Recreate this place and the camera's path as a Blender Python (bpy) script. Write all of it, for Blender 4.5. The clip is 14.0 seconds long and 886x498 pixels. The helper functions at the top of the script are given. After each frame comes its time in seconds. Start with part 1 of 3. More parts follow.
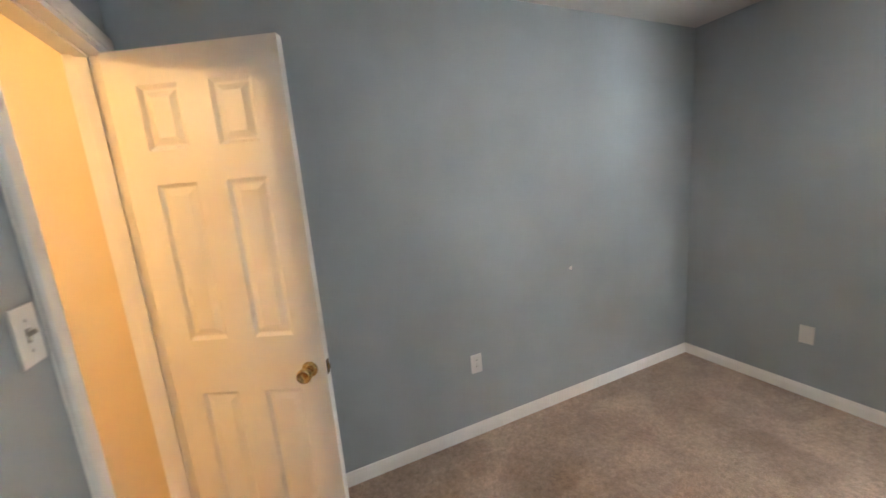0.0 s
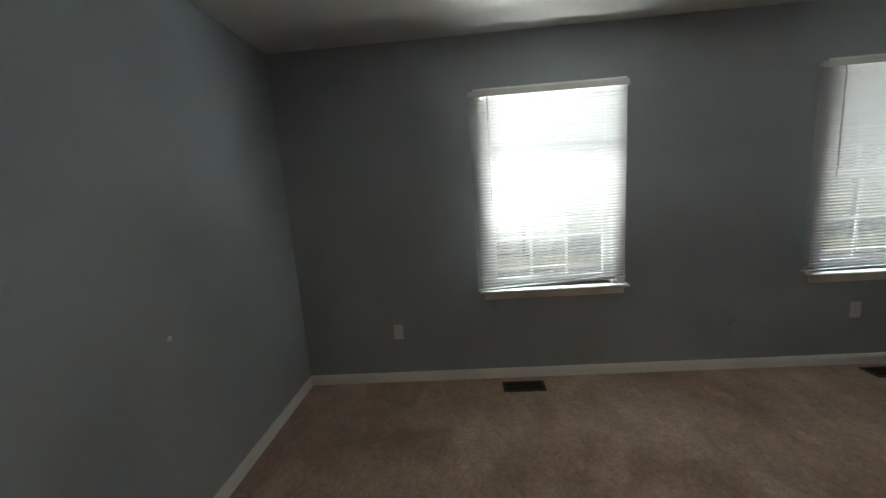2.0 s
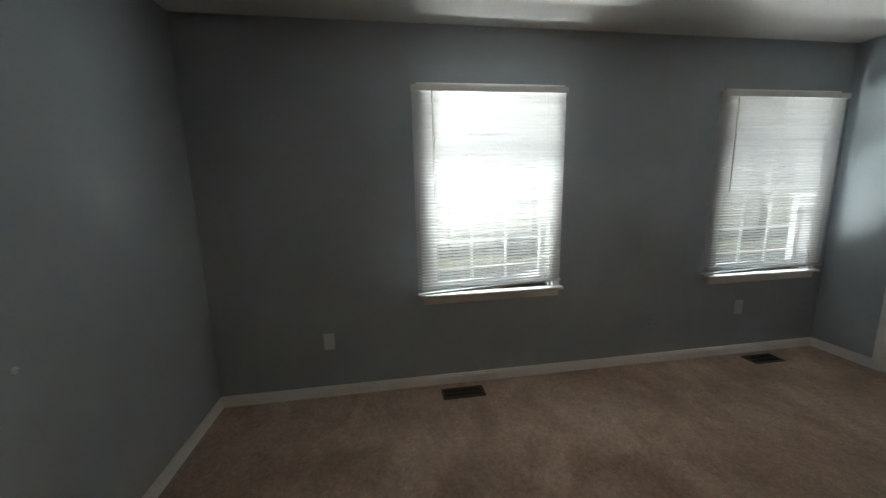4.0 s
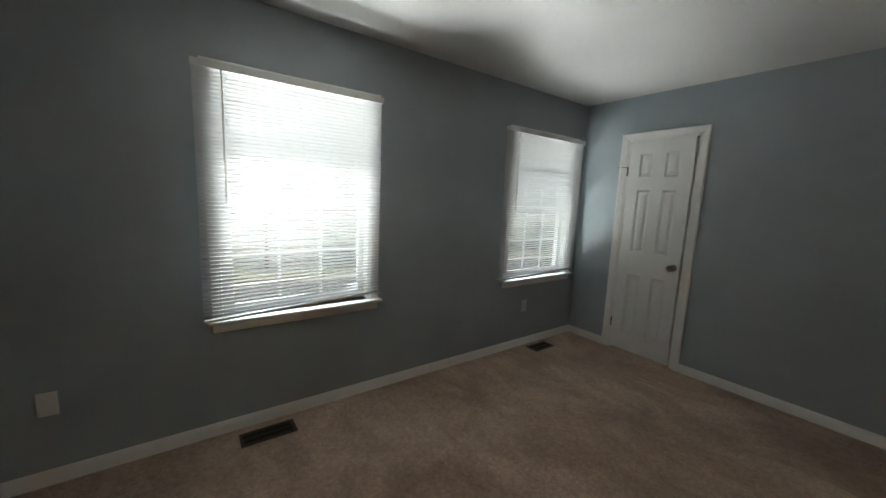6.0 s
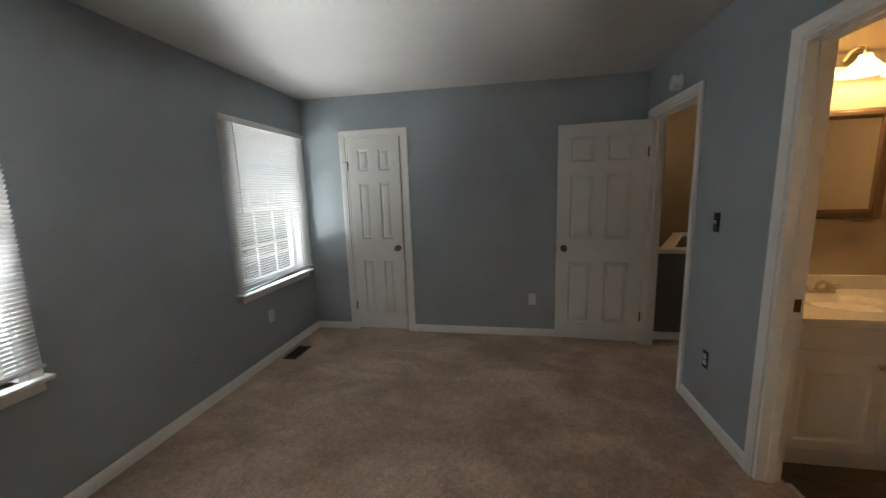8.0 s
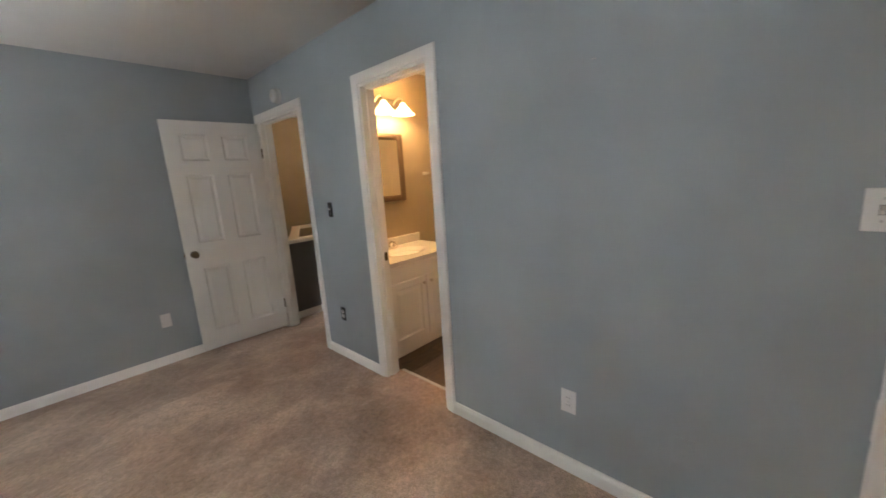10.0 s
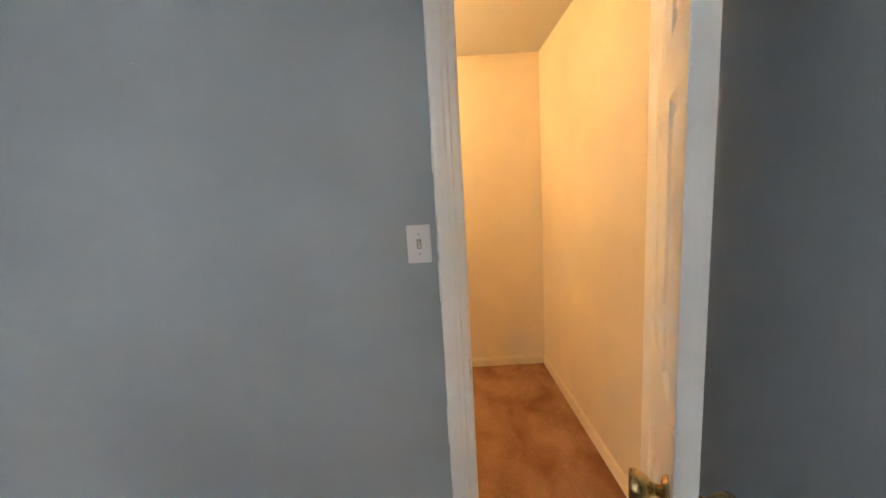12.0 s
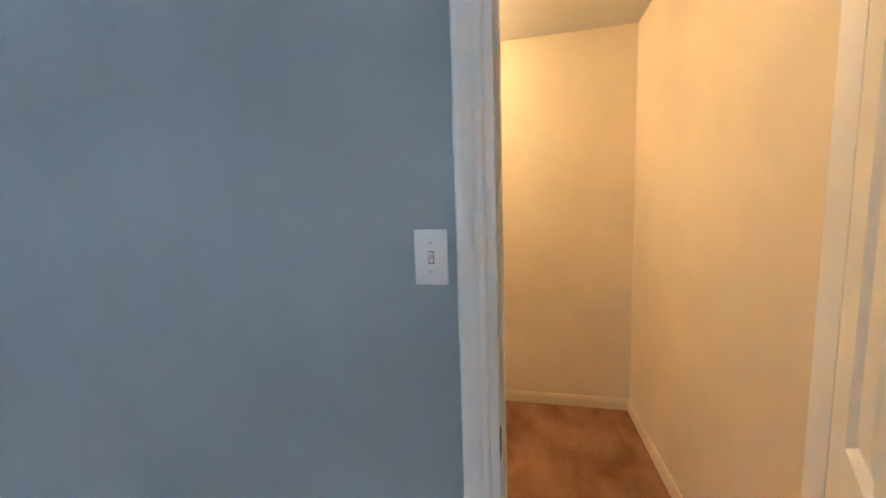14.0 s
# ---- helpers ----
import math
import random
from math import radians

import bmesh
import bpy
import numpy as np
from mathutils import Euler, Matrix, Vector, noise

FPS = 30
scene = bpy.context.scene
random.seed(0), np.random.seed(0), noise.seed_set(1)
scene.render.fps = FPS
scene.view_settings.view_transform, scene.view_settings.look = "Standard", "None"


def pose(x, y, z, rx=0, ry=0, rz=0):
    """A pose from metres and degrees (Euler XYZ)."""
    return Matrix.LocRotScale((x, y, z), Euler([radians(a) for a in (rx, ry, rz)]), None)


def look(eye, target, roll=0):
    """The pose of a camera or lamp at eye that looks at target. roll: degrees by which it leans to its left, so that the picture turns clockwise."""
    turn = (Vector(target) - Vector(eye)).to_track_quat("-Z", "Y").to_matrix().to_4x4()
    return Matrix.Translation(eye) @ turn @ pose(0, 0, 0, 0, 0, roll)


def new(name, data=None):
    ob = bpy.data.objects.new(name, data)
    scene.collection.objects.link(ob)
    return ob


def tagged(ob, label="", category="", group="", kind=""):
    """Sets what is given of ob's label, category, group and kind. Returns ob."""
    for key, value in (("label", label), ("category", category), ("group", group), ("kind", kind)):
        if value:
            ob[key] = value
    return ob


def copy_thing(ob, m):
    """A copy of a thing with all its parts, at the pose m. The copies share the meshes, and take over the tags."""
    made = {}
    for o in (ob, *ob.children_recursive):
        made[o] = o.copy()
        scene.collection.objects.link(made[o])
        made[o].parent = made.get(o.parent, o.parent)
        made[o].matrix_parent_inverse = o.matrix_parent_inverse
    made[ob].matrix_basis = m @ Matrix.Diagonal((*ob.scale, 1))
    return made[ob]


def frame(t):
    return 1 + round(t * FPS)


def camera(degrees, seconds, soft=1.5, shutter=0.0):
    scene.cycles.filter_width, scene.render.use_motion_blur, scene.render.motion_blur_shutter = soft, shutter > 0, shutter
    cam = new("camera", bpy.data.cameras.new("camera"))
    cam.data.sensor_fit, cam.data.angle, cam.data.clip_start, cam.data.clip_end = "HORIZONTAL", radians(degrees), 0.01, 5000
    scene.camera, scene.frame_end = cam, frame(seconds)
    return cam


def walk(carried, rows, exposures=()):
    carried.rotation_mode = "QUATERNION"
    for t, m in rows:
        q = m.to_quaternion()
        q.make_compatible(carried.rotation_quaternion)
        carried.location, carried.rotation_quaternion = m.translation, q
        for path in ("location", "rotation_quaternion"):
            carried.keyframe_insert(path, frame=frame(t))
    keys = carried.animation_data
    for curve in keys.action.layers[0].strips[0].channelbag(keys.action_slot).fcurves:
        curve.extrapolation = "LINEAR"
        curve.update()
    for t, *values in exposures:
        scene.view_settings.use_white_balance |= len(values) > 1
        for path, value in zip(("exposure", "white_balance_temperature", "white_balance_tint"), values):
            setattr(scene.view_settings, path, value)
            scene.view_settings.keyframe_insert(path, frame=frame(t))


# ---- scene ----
cam = camera(102.1, 14.0, shutter=0.15)
PATH = [
    (0, (-0.08, 0.165, 1.497), (0.705, 1.972, 1.154), -4.9),
    (0.5, (0.013, 0.356, 1.466), (1.224, 1.925, 1.195), -1.6),
    (1, (0.148, 0.463, 1.495), (1.609, 1.813, 1.28), -2.1),
    (1.5, (0.183, 0.573, 1.459), (2.055, 1.214, 1.173), -1.2),
    (2, (0.19, 0.634, 1.45), (2.159, 0.756, 1.124), -4.1),
    (2.5, (0.21, 0.652, 1.453), (2.179, 0.602, 1.103), -3.8),
    (2.7, (0.247, 0.649, 1.458), (2.209, 0.435, 1.137), -2.9),
    (4.8, (0.355, 0.782, 1.435), (2.285, 0.402, 1.071), 0.3),
    (5, (0.363, 0.763, 1.458), (2.261, 0.244, 1.098), 0.7),
    (5.5, (0.371, 0.686, 1.453), (2.178, -0.114, 1.146), 0.0),
    (6, (0.442, 0.613, 1.434), (2.045, -0.549, 1.154), 2.4),
    (6.5, (0.528, 0.638, 1.459), (1.834, -0.852, 1.188), -1.0),
    (7, (0.567, 0.641, 1.467), (1.617, -1.032, 1.154), -1.3),
    (7.2, (0.59, 0.607, 1.475), (1.487, -1.161, 1.21), -2.0),
    (9.3, (0.755, 0.864, 1.463), (0.18, -1.013, 1.08), 1.4),
    (9.5, (0.791, 0.853, 1.467), (0.006, -0.952, 1.108), -0.1),
    (10, (0.905, 0.868, 1.436), (-0.531, -0.468, 1.046), -3.5),
    (10.5, (0.876, 1.024, 1.436), (-0.863, 0.125, 1.029), -1.4),
    (11, (0.804, 1.184, 1.442), (-1.09, 0.636, 1.105), -1.4),
    (11.5, (0.663, 1.181, 1.427), (-1.3, 1.033, 1.077), -1.2),
    (12, (0.509, 1.156, 1.419), (-1.47, 1.151, 1.133), -3.4),
    (12.5, (0.318, 1.21, 1.404), (-1.656, 1.078, 1.113), -3.6),
    (13, (0.137, 1.277, 1.387), (-1.836, 1.057, 1.137), -3.1),
    (13.5, (0.092, 1.304, 1.376), (-1.883, 1.1, 1.131), -4.0),
    (14, (0.157, 1.272, 1.384), (-1.779, 0.826, 1.161), -2.0),
]
EXPOSURES = [(0.0, 3.8, 6800, 12), (1.0, 3.95, 6900, 13), (1.5, 1.85, 6850, 8), (2.5, 1.72, 6800, 6), (6.0, 1.65, 6800, 6), (7.2, 1.75, 6850, 7), (9.3, 2.8, 6800, 13), (10.2, 3.4, 6700, 12), (11.0, 3.7, 6700, 12), (12.5, 3.4, 6350, 12), (13.5, 3.28, 5900, 11), (14.0, 3.35, 5350, 8)]
walk(cam, [(t, look(eye, target, roll)) for t, eye, target, roll in PATH], EXPOSURES)

# ---- plan: inner faces of the bedroom ----
W, D, A, C, H = 2.745, -0.557, 1.900, -2.85, 2.44
FZ = 0.009                   # carpet pile surface
T = 0.11                     # partition thickness
DI = D - T                   # far face of the west partition
HINGE_CLOSET = (D + 0.004, 1.829)

# ---- world, sun, lamps ----
world = bpy.data.worlds.new("sky")
scene.world = world
world.use_nodes = True
wt = world.node_tree
sky = wt.nodes.new("ShaderNodeTexSky")
sky.sky_type, sky.sun_disc, sky.sun_elevation, sky.sun_rotation = "NISHITA", False, radians(58), radians(-80)
wt.links.new(sky.outputs[0], wt.nodes["Background"].inputs[0])
wt.nodes["Background"].inputs[1].default_value = 0.15


def lamp(name, kind, energy, color, m, **more):
    data = bpy.data.lights.new(name, kind)
    data.energy, data.color = energy, color
    if kind == "POINT":
        data.shadow_soft_size = more["size"]
    if kind == "SUN":
        data.angle = radians(0.5)
    if kind == "AREA":
        data.shape, data.size, data.size_y = "RECTANGLE", more["size"], more["size_y"]
        data.cycles.is_portal = more.get("portal", False)
    ob = new(name, data)
    ob.matrix_world = m
    return ob


lamp("sun", "SUN", 4.0, (1.0, 0.95, 0.87), look((-6, -1, 14), (0, 0, 0)))
# unseen fill lamps added below both windows, for daylight thrown up by sunlit ground
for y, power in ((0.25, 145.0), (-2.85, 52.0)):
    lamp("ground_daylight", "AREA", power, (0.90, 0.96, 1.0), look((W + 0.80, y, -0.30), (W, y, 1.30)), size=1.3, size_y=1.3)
# unseen area lamps added outside to boost the open sky over both windows
for y, power in ((0.05, 42.0), (-2.75, 38.0)):
    lamp("window_daylight", "AREA", power, (0.84, 0.92, 1.0), look((W + 1.7, y, 3.7), (W, y, 1.25)), size=1.8, size_y=1.6)
WARM = (1.0, 0.63, 0.28)
lamp("closet_bulb", "POINT", 3.0, WARM, pose(-1.70, 0.66, 2.26), size=0.05)
lamp("hall_bulb", "POINT", 1.8, (1.0, 0.62, 0.30), pose(-1.9, -3.4, 2.2), size=0.06)
VANITY_BULB = 1.05

# ---- materials ----


def mat(name, base, rough=0.6, metal=0.0):
    m = bpy.data.materials.new(name)
    m.use_nodes = True
    b = m.node_tree.nodes["Principled BSDF"]
    b.inputs["Base Color"].default_value = (*base, 1)
    b.inputs["Roughness"].default_value = rough
    b.inputs["Metallic"].default_value = metal
    return m


def noise_node(m, scale, detail=4.0, stretch=(1, 1, 1), rough=0.55):
    nt = m.node_tree
    tc = nt.nodes.new("ShaderNodeTexCoord")
    mp = nt.nodes.new("ShaderNodeMapping")
    mp.inputs["Scale"].default_value = stretch
    nz = nt.nodes.new("ShaderNodeTexNoise")
    nz.inputs["Scale"].default_value, nz.inputs["Detail"].default_value = scale, detail
    nz.inputs["Roughness"].default_value = rough
    nt.links.new(tc.outputs["Object"], mp.inputs["Vector"])
    nt.links.new(mp.outputs[0], nz.inputs["Vector"])
    return nz


def ramp_of(m, source, a, b, lo=0.35, hi=0.65):
    r = m.node_tree.nodes.new("ShaderNodeValToRGB")
    r.color_ramp.elements[0].position, r.color_ramp.elements[1].position = lo, hi
    r.color_ramp.elements[0].color, r.color_ramp.elements[1].color = (*a, 1), (*b, 1)
    m.node_tree.links.new(source.outputs[0], r.inputs[0])
    return r


def mix(m, a, b, fac, mode="MIX"):
    n = m.node_tree.nodes.new("ShaderNodeMix")
    n.data_type, n.blend_type = "RGBA", mode
    if isinstance(fac, float):
        n.inputs[0].default_value = fac
    else:
        m.node_tree.links.new(fac, n.inputs[0])
    m.node_tree.links.new(a, n.inputs[6])
    m.node_tree.links.new(b, n.inputs[7])
    return n.outputs[2]


def bump(m, source, strength, distance, after=None):
    n = m.node_tree.nodes.new("ShaderNodeBump")
    n.inputs["Strength"].default_value, n.inputs["Distance"].default_value = strength, distance
    m.node_tree.links.new(source.outputs[0], n.inputs["Height"])
    if after:
        m.node_tree.links.new(after.outputs[0], n.inputs["Normal"])
    m.node_tree.links.new(n.outputs[0], m.node_tree.nodes["Principled BSDF"].inputs["Normal"])
    return n


def base_from(m, out):
    m.node_tree.links.new(out, m.node_tree.nodes["Principled BSDF"].inputs["Base Color"])


def rough_from(m, source, lo, hi):
    n = m.node_tree.nodes.new("ShaderNodeMapRange")
    n.inputs["To Min"].default_value, n.inputs["To Max"].default_value = lo, hi
    m.node_tree.links.new(source.outputs[0], n.inputs["Value"])
    m.node_tree.links.new(n.outputs[0], m.node_tree.nodes["Principled BSDF"].inputs["Roughness"])


def paint(name, base, rough, vary=0.06, nap=420.0, relief=0.12):
    """Rolled wall paint: orange-peel nap, faint roller patches, scuffed gloss."""
    m = mat(name, base, rough)
    big = noise_node(m, 1.6, 3)
    lo = tuple(c * (1 - vary) for c in base)
    hi = tuple(min(0.92, c * (1 + vary)) for c in base)
    base_from(m, ramp_of(m, big, lo, hi).outputs[0])
    rough_from(m, noise_node(m, 5.0, 5), rough - 0.07, rough + 0.09)
    wav = bump(m, noise_node(m, 3.0, 2), 0.25, 0.006)
    bump(m, noise_node(m, nap, 3), relief, 0.0012, wav)
    return m


WALL = paint("grey_blue_wall_paint", (0.362, 0.412, 0.440), 0.42)
CEIL = paint("white_ceiling_paint", (0.62, 0.61, 0.585), 0.40, 0.03, 160.0, 0.35)
TRIM = paint("white_gloss_trim_paint", (0.88, 0.87, 0.84), 0.30, 0.03, 90.0, 0.10)
DOOR = paint("white_door_paint", (0.83, 0.83, 0.80), 0.34, 0.03, 200.0, 0.15)
CREAM = paint("cream_closet_paint", (0.76, 0.66, 0.50), 0.5)
BATHWALL = paint("taupe_bathroom_paint", (0.44, 0.37, 0.27), 0.45)
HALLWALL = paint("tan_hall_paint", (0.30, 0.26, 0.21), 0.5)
HALLDARK = paint("grey_knee_wall_paint", (0.16, 0.17, 0.18), 0.5)
PLATE = mat("white_plastic", (0.80, 0.80, 0.78), 0.14)
IVORY = mat("ivory_plastic", (0.66, 0.63, 0.56), 0.35)
BLACK = mat("black_plastic", (0.012, 0.012, 0.013), 0.45)
BRASS = mat("aged_brass", (0.60, 0.44, 0.20), 0.22, 1.0)
base_from(BRASS, ramp_of(BRASS, noise_node(BRASS, 60, 4), (0.42, 0.30, 0.14), (0.72, 0.54, 0.27)).outputs[0])
DARKBRASS = mat("tarnished_hinge_metal", (0.13, 0.09, 0.045), 0.45, 0.9)
PEWTER = mat("dull_pewter", (0.22, 0.19, 0.15), 0.38, 1.0)
NICKEL = mat("brushed_nickel", (0.60, 0.55, 0.48), 0.28, 1.0)
STEEL = mat("steel_screw", (0.55, 0.55, 0.55), 0.3, 1.0)
REGISTER = mat("brown_enamelled_steel", (0.060, 0.040, 0.028), 0.42, 0.2)
# the register's brown, with the shade inside the vent put into the colour
LOUVRE_SHADED = mat("dark_brown_steel", (0.022, 0.016, 0.012), 0.5, 0.2)
DUCT_SHADE = mat("dark_duct", (0.01, 0.009, 0.008), 0.9)
PORCELAIN = mat("cultured_marble", (0.78, 0.76, 0.71), 0.12)
CABINET = paint("white_thermofoil", (0.84, 0.82, 0.78), 0.33, 0.02, 60.0, 0.05)
MIRROR = mat("mirror_silver", (0.88, 0.89, 0.88), 0.02, 1.0)
MIRROR_FRAME = mat("brown_silver_frame", (0.17, 0.12, 0.08), 0.38, 0.5)
BARE = mat("bare_drywall_edge", (0.62, 0.60, 0.56), 0.8)

# carpet: cut pile with vacuum streaks, traffic soil and tuft grain
CARPET = mat("taupe_cut_pile_carpet", (0.27, 0.21, 0.165), 0.97)
CARPET.node_tree.nodes["Principled BSDF"].inputs["Specular IOR Level"].default_value = 0.1
CARPET.node_tree.nodes["Principled BSDF"].inputs["Sheen Weight"].default_value = 0.25
soil = ramp_of(CARPET, noise_node(CARPET, 1.3, 5, rough=0.6), (0.455, 0.318, 0.243), (0.625, 0.462, 0.362), 0.38, 0.62).outputs[0]
sweep = noise_node(CARPET, 2.1, 5, (1.0, 1.2, 1))
sweep.inputs["Distortion"].default_value = 0.9
streak = ramp_of(CARPET, sweep, (0.87, 0.86, 0.85), (1.07, 1.07, 1.07), 0.40, 0.60).outputs[0]
tuft = ramp_of(CARPET, noise_node(CARPET, 260, 3), (0.66, 0.64, 0.62), (1.22, 1.22, 1.22), 0.3, 0.7).outputs[0]
strokes = noise_node(CARPET, 1.5, 2, (1.0, 1.8, 1))
strokes.inputs["Distortion"].default_value = 0.7
strokes.inputs["Vector"].links[0].from_node.inputs["Rotation"].default_value = (0, 0, radians(38))
nap = ramp_of(CARPET, strokes, (0.96, 0.95, 0.94), (1.17, 1.18, 1.19), 0.53, 0.64).outputs[0]
clump = ramp_of(CARPET, noise_node(CARPET, 44, 6, rough=0.7), (0.74, 0.73, 0.72), (1.10, 1.10, 1.10), 0.34, 0.62).outputs[0]
base_from(CARPET, mix(CARPET, mix(CARPET, mix(CARPET, soil, mix(CARPET, streak, nap, 1.0, "MULTIPLY"), 1.0, "MULTIPLY"), tuft, 1.0, "MULTIPLY"), clump, 1.0, "MULTIPLY"))
pile = bump(CARPET, noise_node(CARPET, 30, 4), 0.5, 0.012)
bump(CARPET, noise_node(CARPET, 300, 2), 0.8, 0.006, pile)

# closet carpet: a copy of the pile in a darker, redder brown
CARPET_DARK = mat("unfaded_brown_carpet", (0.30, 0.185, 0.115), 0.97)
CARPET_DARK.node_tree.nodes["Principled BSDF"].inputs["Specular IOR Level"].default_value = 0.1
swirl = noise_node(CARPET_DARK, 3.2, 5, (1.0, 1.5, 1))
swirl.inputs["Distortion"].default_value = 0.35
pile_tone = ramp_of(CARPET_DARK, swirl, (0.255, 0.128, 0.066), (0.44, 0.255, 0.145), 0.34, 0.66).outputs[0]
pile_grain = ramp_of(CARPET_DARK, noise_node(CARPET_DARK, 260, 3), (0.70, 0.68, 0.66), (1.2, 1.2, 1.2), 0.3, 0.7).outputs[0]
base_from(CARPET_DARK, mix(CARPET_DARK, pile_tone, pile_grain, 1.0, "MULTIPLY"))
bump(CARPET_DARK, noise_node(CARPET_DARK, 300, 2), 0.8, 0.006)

PLANK = mat("brown_vinyl_plank", (0.20, 0.12, 0.07), 0.4)
grain = ramp_of(PLANK, noise_node(PLANK, 9, 6, (1, 14, 1)), (0.09, 0.050, 0.028), (0.26, 0.165, 0.095), 0.3, 0.7).outputs[0]
oi = PLANK.node_tree.nodes.new("ShaderNodeObjectInfo")
tone = PLANK.node_tree.nodes.new("ShaderNodeValToRGB")
tone.color_ramp.elements[0].color, tone.color_ramp.elements[1].color = (0.7, 0.7, 0.7, 1), (1.2, 1.15, 1.1, 1)
PLANK.node_tree.links.new(oi.outputs["Random"], tone.inputs[0])
base_from(PLANK, mix(PLANK, grain, tone.outputs[0], 1.0, "MULTIPLY"))

# blind vinyl lets part of the daylight through
SLAT = mat("white_vinyl_slat", (0.57, 0.57, 0.565), 0.42)
_tr = SLAT.node_tree.nodes.new("ShaderNodeBsdfTranslucent")
_tr.inputs[0].default_value = (0.80, 0.78, 0.72, 1)
_mx = SLAT.node_tree.nodes.new("ShaderNodeMixShader")
_mx.inputs[0].default_value = 0.04
SLAT.node_tree.links.new(SLAT.node_tree.nodes["Principled BSDF"].outputs[0], _mx.inputs[1])
SLAT.node_tree.links.new(_tr.outputs[0], _mx.inputs[2])
SLAT.node_tree.links.new(_mx.outputs[0], SLAT.node_tree.nodes["Material Output"].inputs[0])

GLASS = mat("window_glass", (1, 1, 1), 0.0)
GLASS.node_tree.nodes["Principled BSDF"].inputs["Transmission Weight"].default_value = 1.0
GLASS.node_tree.nodes["Principled BSDF"].inputs["IOR"].default_value = 1.02

SHADE = mat("lit_frosted_glass", (0.9, 0.85, 0.75), 0.4)
_b = SHADE.node_tree.nodes["Principled BSDF"]
_b.inputs["Transmission Weight"].default_value = 0.0
_st = SHADE.node_tree.nodes.new("ShaderNodeBsdfTranslucent")
_st.inputs[0].default_value = (0.92, 0.86, 0.74, 1)
_sm = SHADE.node_tree.nodes.new("ShaderNodeMixShader")
_sm.inputs[0].default_value = 0.80
SHADE.node_tree.links.new(_b.outputs[0], _sm.inputs[1])
SHADE.node_tree.links.new(_st.outputs[0], _sm.inputs[2])
SHADE.node_tree.links.new(_sm.outputs[0], SHADE.node_tree.nodes["Material Output"].inputs[0])
_b.inputs["Emission Color"].default_value = (1.0, 0.66, 0.30, 1)
_b.inputs["Emission Strength"].default_value = 2.4

GRASS = mat("lawn", (0.07, 0.11, 0.04), 0.95)
base_from(GRASS, ramp_of(GRASS, noise_node(GRASS, 3, 6), (0.10, 0.11, 0.075), (0.19, 0.19, 0.14)).outputs[0])
ASPHALT = mat("asphalt", (0.06, 0.06, 0.062), 0.9)
base_from(ASPHALT, ramp_of(ASPHALT, noise_node(ASPHALT, 8, 6), (0.05, 0.05, 0.052), (0.10, 0.10, 0.10)).outputs[0])
CONCRETE = mat("concrete", (0.42, 0.41, 0.38), 0.9)
base_from(CONCRETE, ramp_of(CONCRETE, noise_node(CONCRETE, 5, 6), (0.44, 0.43, 0.41), (0.58, 0.57, 0.54)).outputs[0])
SIDING = paint("grey_siding", (0.30, 0.30, 0.29), 0.6)
ROOFING = mat("grey_shingle", (0.14, 0.14, 0.145), 0.9)
base_from(ROOFING, ramp_of(ROOFING, noise_node(ROOFING, 9, 5), (0.10, 0.10, 0.105), (0.20, 0.19, 0.19)).outputs[0])
LEAF = mat("foliage", (0.06, 0.10, 0.03), 0.7)
base_from(LEAF, ramp_of(LEAF, noise_node(LEAF, 2.0, 4), (0.045, 0.066, 0.040), (0.10, 0.125, 0.085)).outputs[0])
BARK = mat("bark", (0.10, 0.075, 0.055), 0.95)
CARPAINT = mat("grey_car_paint", (0.20, 0.21, 0.23), 0.25, 0.3)
DARKGLASS = mat("tinted_glass", (0.02, 0.022, 0.025), 0.08)
RUBBER = mat("tyre_rubber", (0.02, 0.02, 0.02), 0.8)

# ---- mesh helpers ----


def link(name, bm, material, parent=None, label="", smooth=False):
    me = bpy.data.meshes.new(name)
    bmesh.ops.recalc_face_normals(bm, faces=bm.faces)
    bm.to_mesh(me)
    bm.free()
    me.materials.append(material)
    if smooth:
        for p in me.polygons:
            p.use_smooth = True
    ob = new(name, me)
    if parent:
        ob.parent = parent
    if label:
        ob["label"] = label
    return ob


def part(name, bm, material, parent, label="", smooth=False):
    return link(name, bm, material, parent, label, smooth)


def again(ob, parent, m):
    """Another part on the same mesh."""
    o = new(ob.name.split(".")[0], ob.data)
    o.parent = parent
    o.matrix_basis = m
    return o


def thing(name, m, label="", category="", group="", kind=""):
    e = new(name)
    e.matrix_world = m
    e.empty_display_size = 0.1
    return tagged(e, label, category, group, kind)


def box(bm, x0, x1, y0, y1, z0, z1, bevel=0.0):
    v = [bm.verts.new((x, y, z)) for x in (x0, x1) for y in (y0, y1) for z in (z0, z1)]
    f = [bm.faces.new([v[i] for i in q]) for q in ((0, 1, 3, 2), (4, 6, 7, 5), (0, 4, 5, 1), (2, 3, 7, 6), (0, 2, 6, 4), (1, 5, 7, 3))]
    if bevel:
        edges = list({e for q in f for e in q.edges})
        bmesh.ops.bevel(bm, geom=edges, offset=bevel, segments=2, affect="EDGES", profile=0.5)
    return bm


def boxed(*a, bevel=0.0):
    return box(bmesh.new(), *a, bevel=bevel)


